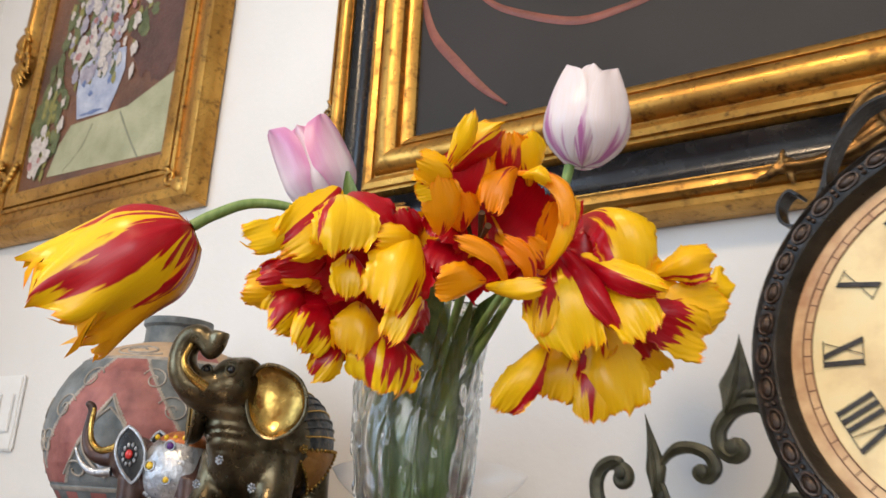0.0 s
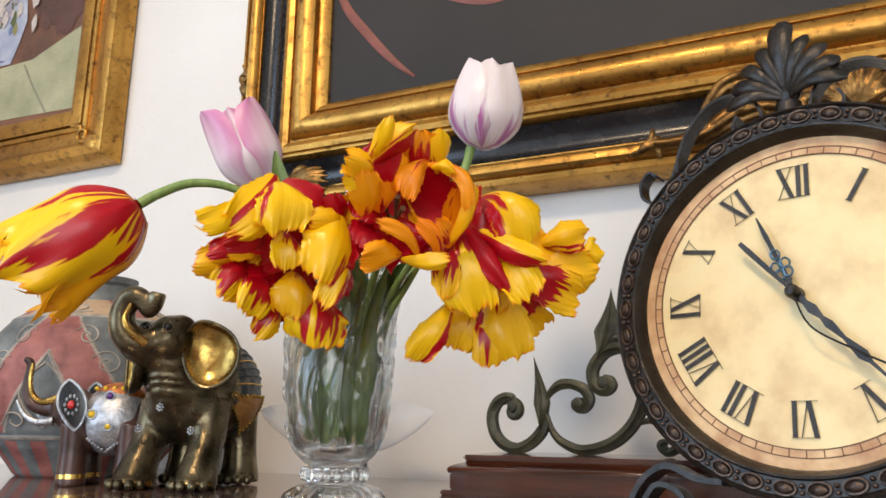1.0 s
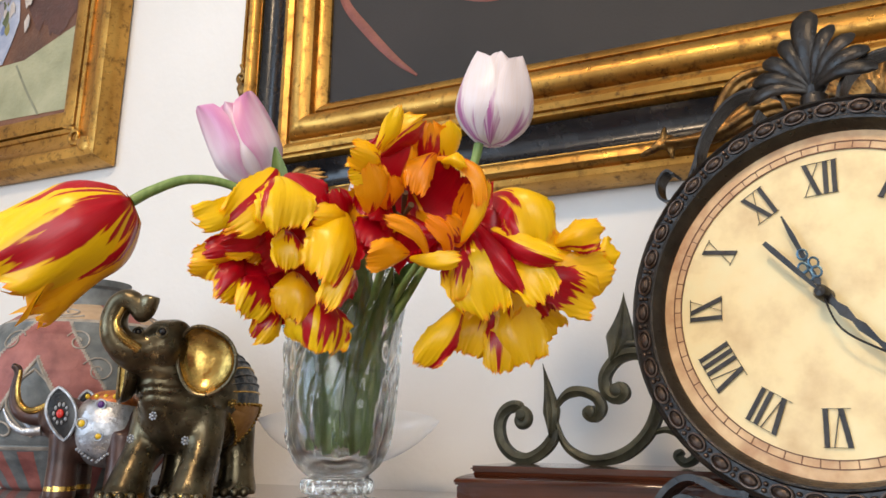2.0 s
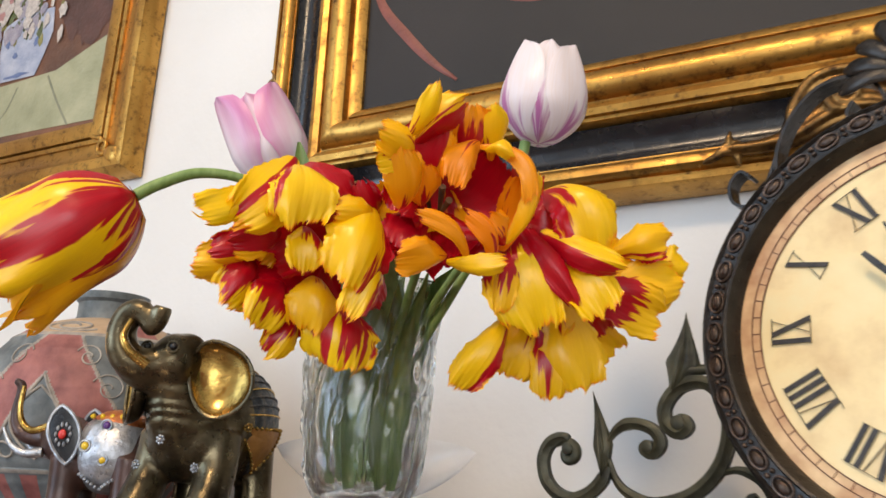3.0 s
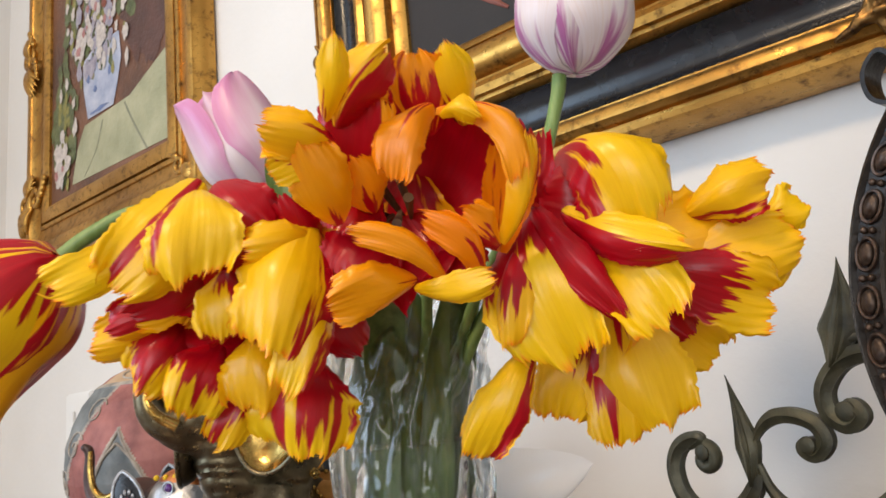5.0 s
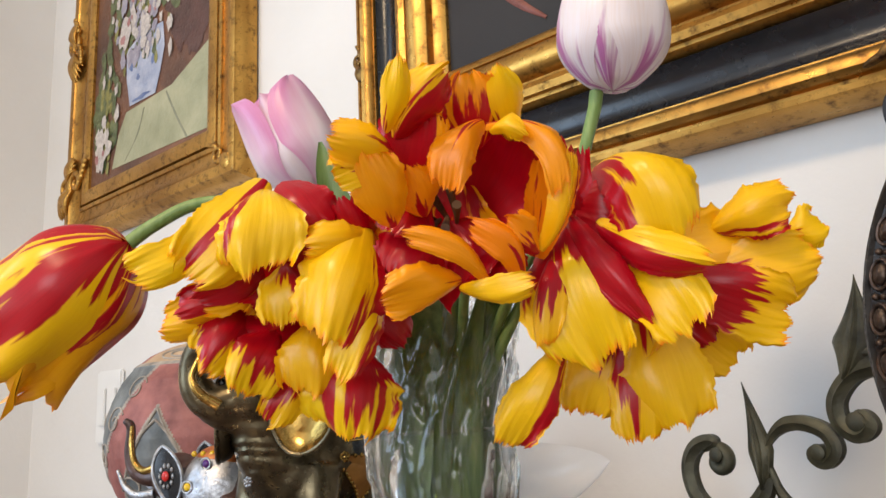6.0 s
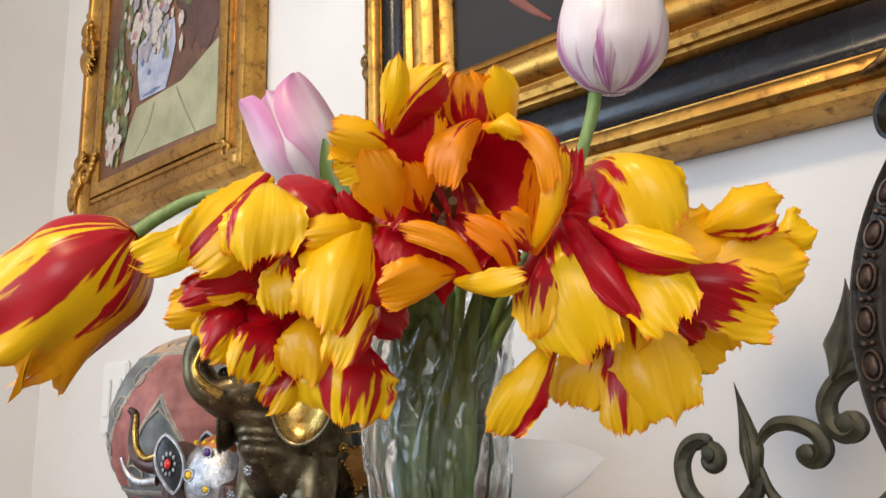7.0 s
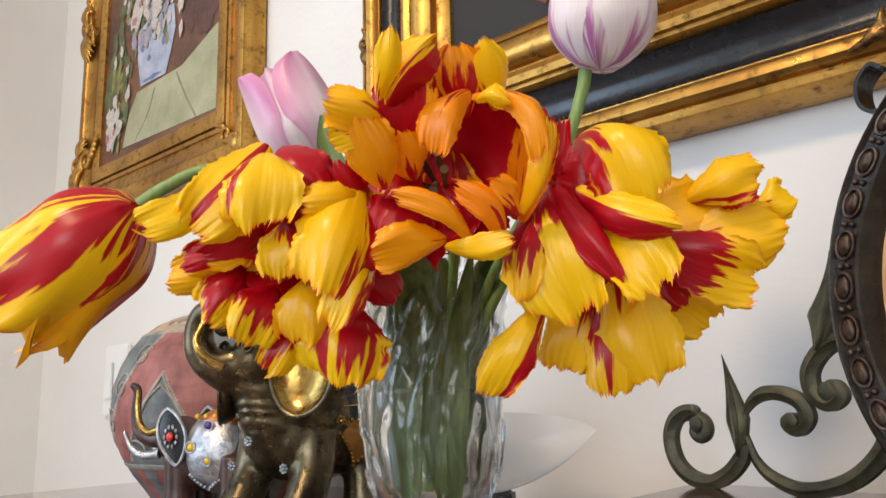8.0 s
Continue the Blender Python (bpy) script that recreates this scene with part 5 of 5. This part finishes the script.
def cup_petal(azimuth, length, radius, spread, red, warm, seed, flare=0.8, layer=0.0, point=0.38, ruff=0.3, nu=18, nv=26, fringe=0.25, neck=0.25):
    """One petal of a closed tulip standing on the origin along +z."""
    r = random.Random(seed)
    off = Vector((r.uniform(0, 50), r.uniform(0, 50), 0))
    bm = bmesh.new()
    uv, tone, flames, reach = [bm.loops.layers.uv.new(k) for k in ("UVMap", "tone", "flame", "reach")]
    rows, coords = [], {}
    for i in range(nv + 1):
        v = i / nv
        row = []
        for j in range(nu + 1):
            u = -1 + 2 * j / nu
            ve = v * (1 - point * 0.24 * u * u + fringe * 0.09 * noise.noise(Vector((u * 8, 0, 0)) + off) * v)
            rise = math.sin(math.pi / 2 * min(1, ve / 0.42)) ** 0.75
            rr = radius * (neck * (1 - rise) * (ve > 0.001) + rise) * (1 if ve < 0.5 else 1 + (flare - 1) * ((ve - 0.5) / 0.5) ** 1.6) + layer
            half = spread * (0.55 + 0.45 * min(1, ve / 0.4)) * max(0.0, 1 - max(0, (ve - 0.55) / 0.45) ** 2.6) ** 0.5
            ang = radians(azimuth + u * half)
            rr += radius * (-0.05 * u * u + ruff * 0.10 * math.sin(7 * u + 4 * ve + seed) * ve * ve + 0.03 * math.exp(-(u / 0.15) ** 2))
            vert = bm.verts.new((rr * math.cos(ang), rr * math.sin(ang), length * (ve - 0.03 * math.sin(math.pi * ve))))
            coords[vert] = (0.5 + u / 2, v)
            row.append(vert)
        rows.append(row)
    for f in grid_faces(bm, rows):
        for lp in f.loops:
            lp[uv].uv = coords[lp.vert]
            lp[tone].uv = (red, warm)
            lp[flames].uv, lp[reach].uv = (0.5, 0.55), (0.55, 0)
    return bm


def stem(owner, points, r=0.0030):
    """A stem through points given in room metres."""
    o = Vector(owner.location)
    part("stem", tube(bmesh.new(), spline([Vector(p) - o for p in points], 9), lambda f: r * (1 + 0.12 * math.cos(6 * f)), 12), STEM, owner)


def blade(owner, points, width, fold=0.3, twist=0.0):
    """A strap-shaped tulip leaf with a folded midrib and thickness."""
    o = Vector(owner.location)
    p = spline([Vector(q) - o for q in points], 7)
    bm = bmesh.new()
    top, low = [], []
    for i, q in enumerate(p):
        f = i / (len(p) - 1)
        tan = (p[min(i + 1, len(p) - 1)] - p[max(i - 1, 0)]).normalized()
        s = Matrix.Rotation(twist * f, 3, tan) @ tan.cross(Vector((0.72, -0.66, 0.2))).normalized()
        n = s.cross(tan)
        hw = width / 2 * math.sin(math.pi * (0.12 + 0.86 * f)) ** 0.8
        top.append([bm.verts.new(q + s * hw * a + n * (hw * fold * a * a)) for a in (-1, -0.6, -0.25, 0, 0.25, 0.6, 1)])
        low.append([bm.verts.new(q + s * hw * a * 0.98 + n * (hw * fold * a * a - 0.0007)) for a in (1, 0.6, 0.25, 0, -0.25, -0.6, -1)])
    grid_faces(bm, [a + b for a, b in zip(top, low)], closed_u=True)
    part("leaf", bm, LEAF, owner)


def open_tulip(label, centre, front, petals, seed):
    """A parrot tulip with spread petals round its centre."""
    t = thing("parrot_tulip", label, "tulip", pose(*centre), group="tulips in the vase")
    for k, (b, e, w, bulge, lat, tilt, red, warm, cup, *flame) in enumerate(petals):
        part("petal", petal_mesh(b, e, w, bulge, lat, tilt, red, warm, cup, Vector(front).normalized(), seed + k, flame=flame[:3], blunt=flame[3] if len(flame) > 3 else 3.3), PETAL, t)
    return t


def closed_tulip(name, label, base, axis, length, radius, mt, petals, seed):
    t = thing(name, label, "tulip", Matrix.Translation(base), group="tulips in the vase")
    turn = Vector(axis).to_track_quat("Z", "X").to_matrix().to_4x4()
    for k, (az, ln, layer, spread, red, warm, flare, fringe) in enumerate(petals):
        part("petal", cup_petal(az, length * ln, radius, spread, red, warm, seed + k, flare, layer, fringe=fringe, ruff=0.3 + fringe * 0.5), mt, t, m=turn)
    return t


FOOT = lambda k: (VASE[0] + 0.015 * math.cos(k * 1.9), VASE[1] + 0.015 * math.sin(k * 1.9), TABLE_Z + 0.045)

Y_PETALS = [
    ((-4, -36, 14), (-9, -70, -29), 31, 8, -2, -12, 0.36, 0.02, 6, 0.62, 0.22, 1.5, 2.4),
    ((0, -41, 9), (11, -53, -29), 33, 12, -3, 6, 0.22, 0, 6, 0.85, 0.3, 0.7),
    ((-11, -49, -5), (-17, -87, -28), 17, 4, -2, -8, 0.1, 0, 4, 0.1, 0.4, 0.8, 4.5),
    ((-1, -33, 13), (18, -28, -13), 30, 8, 0, 0, 1.2, 0.1, 4.8, 0.5, 0.5, 0.3),
    ((-2, -6, -11), (-16, -42, -35), 37, -6, 0, 0, 1.3, 0, -8, 0.5, 0.5, 0.3),
    ((25, -10, -5), (27, -33, -56), 35, 13, 0, 0, 0.4, 0.1, 7.2, 0.02, -0.05, 1.05),
    ((26, -5, -14), (22, -39, -19), 21, 8, 0, 0, 0.2, 0.14, 4.8, 0.5, 0.9, 0.4),
    ((25, -3, -26), (27, -29, -69), 18, 12, -2, 15, 0.22, 0.08, 7.2, 0, 0, 1),
    ((-26, -21, -11), (-28, -34, -36), 23, 9, 0, -12, 0.1, 0.12, 4.8, 0.5, 0.9, 0.4),
    ((-4, -27, -19), (7, -38, -47), 20, 9, 0, 0, 0.52, 0.05, 4.8, 0.25, 0.8, 0.45),
    ((-41, -30, -31), (-46, -60, -43), 23, 10, 0, -20, 0.12, 0.24, 6, 0.5, 0.6, 0.6),
    ((-35, -25, -34), (-34, -46, -61), 27, 10, 0, -10, 0.72, 0.08, 6, 0.7, 0.75, 0.3),
    ((-24, -16, -43), (-23, -35, -72), 25, 11, 2, -10, 0.62, 0, 6, 0.5, 0.85, 0.1),
    # inner petal in shade: its warmth paints in orange of light showing through
    ((-10, -7, -40), (0, -20, -73), 29, 12, 0, 0, 0.06, 0.26, 7.2, 0.5, 0.6, 0.4),
    ((-22, -3, -56), (-25, -21, -84), 18, 8, 0, 0, 0.52, 0.16, 6, 0.7, 0.55, 0.4),
    ((0, 6, -52), (8, -7, -90), 41, 12, 0, 0, 0.4, 0, 6, 0.45, 0.5, 0.14),
    ((4, 6, -28), (14, 21, -53), 20, 6, 0, 10, 1, 0, 6, 0.5, 0.5, 0.4),
    ((-2, 5, -9), (-34, -42, -33), 56, -8, 0, 0, 1.4, 0, -12, 0.5, 0.5, 0.3),
    ((13, -2, -17), (25, -23, 4), 23, 8, 0, 10, 1, 0.1, 4.8, 0.5, 0.4, 0.4),
    ((-30, -30, -24), (-36, -57, -38), 20, 8, 0, -15, 0.6, 0.28, 4.8, 0.6, 0.15, 0.8),
    ((-18, -26, -19), (-25, -56, -33), 22, 9, 0, -10, 0.58, 0.3, 6, 0.5, 0.2, 0.7),
    ((-12, 3, -32), (-19, -6, -72), 49, -6, 0, 0, 1.4, 0, -10, 0.5, 0.5, 0.3),
]
tulip_y = open_tulip("large yellow parrot tulip flamed crimson, fully open and nodding", (-0.225, 0.369, 1.057), (0.72, -0.65, -0.24), Y_PETALS, 100)

O_PETALS = [
    ((8, -37, 23), (7, -68, 23), 18, 8, -1, 0, 0.4, 0.3, 4.8, 0.8, 0.9, 0.4),
    ((8, -40, 20), (2, -63, 11), 15, 5, 0, 0, 0.58, 0.1, 5, 0.8, 0.8, 0.2),
    ((8, -41, 30), (30, -55, 49), 11, 4, 1, 0, 0.16, 0.06, 4, 0.3, 0.6, 0.6, 1.7),
    ((8, -37, 29), (36, -37, 48), 19, 6, -2, 0, 0.56, 0.22, 6, 0.85, 0.15, 0.8, 2),
    ((-8, -19, 6), (20, -35, 39), 28, 4, 0, 0, 0.85, 0.62, 4, 0.25, 0.1, 0.7),
    ((-2, -28, -2), (12, -55, 19), 21, 8, 0, 10, 0.16, 0.62, 4.8, 0.5, 0.8, 0.5),
    ((20, -3, 29), (34, -22, 52), 30, 4, 0, 0, 0.2, 0.72, 6, 0.5, 0.32, 0.1, 2.2),
    ((32, 4, 31), (42, -16, 54), 17, 4, 0, 0, 0.32, 0.06, 6, 0, 0.1, 0.8, 1.6),
    ((33, -15, 35), (26, -31, 6), 17, 7, 3, 10, 0.05, 0.8, 6, 0.5, 0.6, 0.6),
    ((33, -12, 34), (56, 0, 3), 13, 6, -9, -20, 0.12, 0.66, 4, 0.5, 0.5, 0.6),
    ((37, -16, 29), (51, -12, 24), 9, 4, -3, 0, 0, 0.12, 3, 0.5, 0.5, 0.5, 2),
    ((-7, 11, -2), (34, 0, 41), 84, -12, 0, 0, 1.4, 0.6, -16, 0.5, 0.4, 0.2),
    ((31, 18, -14), (53, 4, 20), 20, -5, 0, -20, 0.14, 0.84, -6, 0.2, 0.4, 0.5),
    ((-2, 8, 24), (-3, -9, -10), 60, -6, 0, 0, 0.36, 0.45, -10, 0.5, 0.5, 0.5),
    ((-3, 1, 5), (9, -11, -25), 62, -6, 0, 0, 1.4, 0.4, -10, 0.5, 0.4, 0.2),
    ((25, -5, -26), (13, -39, -8), 10, 7, 3, 20, 0.14, 0.7, 3, 0.9, 0.4, 0.6),
    ((15, -10, -23), (4, -42, -32), 19, 6, 2, -15, 0.1, 0.62, 6, 0.5, 0.8, 0.5),
    ((16, -13, -27), (46, -7, -28), 11, 4, 1, 10, 0, 0.1, 3, 0.5, 0.5, 0.5),
    ((34, 3, -27), (31, -21, -5), 13, 6, 3, 25, 0.1, 0.9, 4, 0.5, 0.5, 0.5),
    ((39, 7, -15), (38, -11, -4), 16, 4, 0, 0, 0.3, 0.78, 5, 0.4, 0.5, 0.4),
    ((39, 10, -14), (60, 2, 20), 11, 6, 1, 25, 0.3, 0.25, 6, 0.9, 0.1, 0.7),
    ((2, -15, 3), (12, -35, 17), 19, 5, 0, 0, 0.22, 0.74, 5, 0.5, 0.6, 0.5),
    ((-2, -6, 1), (-4, -25, -21), 32, 2, 0, 0, 1.2, 0.4, 2, 0.5, 0.4, 0.3),
    ((10, 6, -5), (24, 1, -24), 30, 2, 0, 0, 0.95, 0.5, 2, 0.5, 0.4, 0.3),
    ((-4, -9, 16), (-4, -29, -4), 29, 2, 0, 0, 1.1, 0.5, 2, 0.5, 0.4, 0.3),
]
tulip_o = open_tulip("orange parrot tulip with deep red throat, wide open", (-0.177, 0.383, 1.047), (0.63, -0.74, -0.23), O_PETALS, 140)

R_PETALS = [
    ((18, 6, 20), (53, -2, -24), 36, 18, -7, -10, 0.38, 0.04, 9.6, 0.98, 0.22, 0.55),
    ((0, 0, 1), (33, 9, -16), 40, 10, -6, 0, 1.4, 0, 7.2, 0.5, 0.5, 0.2),
    ((6, -2, -1), (24, -15, -64), 40, 16, 4, 8, 0.34, 0, 9.6, 0.5, 1.15, -0.25),
    ((11, -8, -2), (44, -8, -52), 15, 12, 1, 0, 1.2, 0, 3, 0.5, 0.4, 0.3, 1.5),
    ((23, 6, -21), (57, -2, -55), 30, 10, -4, -10, 0.26, 0.02, 6, 0.4, 1.1, 0.2),
    ((22, -5, -7), (68, -3, -31), 17, 10, 3, 0, 0.56, 0.03, 3, 0.9, 0.05, 0.6, 2),
    # lower petals: their slight warmth paints amber shade into the colour
    ((8, 26, -44), (-4, 16, -84), 27, 6, 0, 0, 0.34, 0.16, 6, 0.5, 0.8, 0.3),
    ((15, 27, -45), (17, 23, -96), 22, 6, 0, 0, 0.55, 0.14, 6, 0.6, 0.7, 0.4),
    ((23, 28, -39), (31, 32, -89), 37, 6, 0, 0, 0.1, 0.13, 4.8, 0.7, 0.6, 0.4),
    ((24, 61, -44), (39, 78, -65), 27, 4, 0, 0, 0.06, 0.14, 6, 0.5, 0.6, 0.4),
    ((49, 45, -7), (80, 54, 0), 25, 8, 0, -20, 0.24, 0.16, 6, 1, 0.05, 0.9),
    ((37, 43, -29), (82, 71, -24), 32, 6, 0, 0, 0.38, 0.16, 4.8, 0.5, 0.95, 0.3),
    ((34, 31, -27), (73, 61, -47), 31, 8, 0, 0, 0.66, 0.12, 4.8, 0.3, 1, 0.2),
    ((71, 72, -10), (83, 82, -6), 21, 4, 0, 0, 0.05, 0.05, 6, 0.5, 0.6, 0.4),
    ((10, -17, -17), (8, -29, -56), 15, 8, -2, 30, 0.5, 0.18, 6, 0.5, 0.8, 0.2),
    ((5, -10, -54), (-19, -22, -93), 22, 12, -3, 20, 0.2, 0.12, 8.4, 0.15, 0, 1),
    ((25, 35, -15), (57, 55, -13), 35, 6, 0, 0, 0.36, 0.28, 4.8, 0.8, 0.8, 0.4),
    ((26, 43, -22), (41, 57, -54), 32, 4, 0, 0, 1.1, 0.1, 6, 0.5, 0.7, 0.2),
    ((6, 11, -5), (12, 24, -65), 44, -6, 0, 0, 0.75, 0.3, -10, 0.5, 0.5, 0.5),
]
tulip_r = open_tulip("yellow parrot tulip with crimson back, open and drooping", (-0.152, 0.425, 1.054), (0.52, -0.82, -0.24), R_PETALS, 180)


left = closed_tulip("parrot_tulip", "drooping yellow parrot tulip with crimson flames, still half closed", (-0.338, 0.328, 1.064), (-0.66, -0.44, -0.60), 0.088, 0.032, PETAL_STREAK,
                    [(az, ln, ly, sp, red - 0.06, wm, fl, fr) for az, ln, ly, sp, red, wm, fl, fr in
                     ((20, 1.0, 0.0, 58, 0.42, 0.0, 1.05, 1.8), (80, 0.92, -0.001, 56, 0.36, 0.0, 0.95, 1.8), (140, 1.0, 0.001, 58, 0.44, 0.35, 1.1, 2.2),
                      (200, 0.94, -0.001, 56, 0.40, 0.4, 1.0, 2.2), (260, 1.02, 0.001, 58, 0.52, 0.05, 1.05, 1.8), (320, 0.95, -0.001, 58, 0.36, 0.0, 1.0, 1.8), (110, 0.8, -0.006, 50, 0.6, 0.6, 0.8, 1.4))], 300)
stem(left, [(-0.338, 0.328, 1.064), (-0.330, 0.337, 1.073), (-0.316, 0.352, 1.083), (-0.298, 0.372, 1.083), (-0.282, 0.395, 1.070), (-0.272, 0.425, 1.040), (-0.266, 0.455, 1.0), FOOT(1)], 0.0032)

pink = closed_tulip("tulip", "closed mauve-pink tulip fading to white at its base", (-0.318, 0.430, 1.104), (-0.42, -0.20, 1.0), 0.070, 0.0255, PETAL_PINK,
                    [(az, ln, ly, 58, 0.52, 0.2, fl, 0.15) for az, ln, ly, fl in ((210, 1.03, 0.001, 0.92), (330, 0.98, 0.001, 0.86), (90, 0.97, 0.001, 0.85), (270, 0.93, -0.0015, 0.72), (30, 0.95, -0.001, 0.72), (150, 0.93, -0.001, 0.72))], 340)
part("petal", petal_mesh((-2, -6, 8), (-22, -26, 38), 20, 6, 0, 0, 0.42, 0.3, 9, Vector((0.65, -0.75, 0)), 350, 0.2, 2.4), PETAL_PINK, pink)
stem(pink, [(-0.318, 0.430, 1.105), (-0.312, 0.434, 1.085), (-0.298, 0.442, 1.055), (-0.282, 0.455, 1.02), FOOT(2)], 0.0032)
blade(pink, [(-0.262, 0.452, 1.00), (-0.277, 0.430, 1.055), (-0.290, 0.418, 1.095), (-0.296, 0.415, 1.125)], 0.017, 0.5)

white = closed_tulip("tulip", "closed white tulip with purple streaks on a long stem", (-0.162, 0.505, 1.138), (0.13, -0.02, 1.0), 0.073, 0.0295, PETAL_WHITE,
                     [(az, ln, ly, 58, 0.19, wm, fl, 0.12) for az, ln, ly, wm, fl in ((300, 1.0, 0.001, 0.2, 0.62), (60, 0.98, 0.001, 0.3, 0.6), (180, 0.97, 0.001, 0.3, 0.6), (240, 0.99, -0.0015, 0.2, 0.55), (0, 0.97, -0.001, 0.3, 0.55), (120, 0.97, -0.001, 0.3, 0.55))], 380)
stem(white, [(-0.171, 0.504, 1.140), (-0.174, 0.502, 1.125), (-0.186, 0.494, 1.085), (-0.212, 0.480, 1.03), (-0.245, 0.473, 0.97), FOOT(4)], 0.0034)

back = closed_tulip("tulip", "white tulip half hidden behind the orange one", (-0.243, 0.470, 1.062), (0.02, -0.1, 1.0), 0.052, 0.019, PETAL_WHITE,
                    [(az, 1, ly, 58, 0.15, 0.4, 0.8, 0.15) for az, ly in ((300, 0.001), (60, 0.001), (180, 0.001), (240, -0.001), (0, -0.001), (120, -0.001))], 420)
stem(back, [(-0.243, 0.470, 1.064), (-0.247, 0.471, 1.03), (-0.255, 0.474, 0.98), FOOT(5)])

stem(tulip_y, [(-0.226, 0.374, 1.058), (-0.228, 0.392, 1.068), (-0.238, 0.415, 1.066), (-0.250, 0.440, 1.045), (-0.258, 0.460, 1.0), FOOT(0)])
stem(tulip_o, [(-0.178, 0.392, 1.048), (-0.190, 0.410, 1.050), (-0.212, 0.435, 1.040), (-0.238, 0.458, 1.0), FOOT(3)])
stem(tulip_r, [(-0.153, 0.432, 1.056), (-0.160, 0.446, 1.064), (-0.180, 0.462, 1.060), (-0.210, 0.470, 1.035), (-0.244, 0.474, 0.985), FOOT(6)])
blade(tulip_y, [(-0.262, 0.462, 0.930), (-0.258, 0.450, 0.99), (-0.232, 0.425, 1.035), (-0.215, 0.405, 1.058)], 0.020, 0.4)
blade(tulip_o, [(-0.285, 0.474, 0.915), (-0.275, 0.466, 0.97), (-0.250, 0.452, 1.03), (-0.226, 0.432, 1.055)], 0.022, 0.3)
blade(tulip_r, [(-0.255, 0.478, 0.915), (-0.250, 0.482, 0.97), (-0.232, 0.478, 1.02), (-0.205, 0.470, 1.045)], 0.022, 0.4)
blade(left, [(-0.280, 0.462, 0.910), (-0.278, 0.452, 0.96), (-0.274, 0.448, 1.00), (-0.262, 0.440, 1.04)], 0.022, 0.3)
blade(back, [(-0.246, 0.462, 0.908), (-0.243, 0.456, 0.95), (-0.240, 0.456, 1.00), (-0.236, 0.452, 1.035)], 0.026, 0.3, 0.6)
blade(white, [(-0.262, 0.490, 0.910), (-0.255, 0.492, 0.96), (-0.244, 0.486, 1.00), (-0.228, 0.470, 1.03)], 0.024, 0.3)
for k in range(6):
    a = k * 1.05
    part("stamen", tube(bmesh.new(), [(0.004 * math.cos(a) - 0.002, 0.004 * math.sin(a) + 0.004, 0.004 + 0.003 * k / 6), (0.010 * math.cos(a) + 0.006, 0.002 * math.sin(a) - 0.012, 0.006 + 0.010 * math.sin(a))], lambda f: 0.0008 + 0.0011 * f, 8), STAMEN, tulip_o)
for owner, x, y, lean in ((tulip_y, -0.280, 0.456, 0.012), (tulip_o, -0.262, 0.450, -0.006), (tulip_r, -0.246, 0.462, 0.014), (white, -0.276, 0.484, -0.010), (left, -0.288, 0.468, -0.004)):
    blade(owner, [(x, y, TABLE_Z + 0.042), (x + lean * 0.3, y - 0.002, TABLE_Z + 0.085), (x + lean, y - 0.004, TABLE_Z + 0.135), (x + 2.2 * lean, y - 0.010, TABLE_Z + 0.172)], 0.014, 0.4, 0.5)
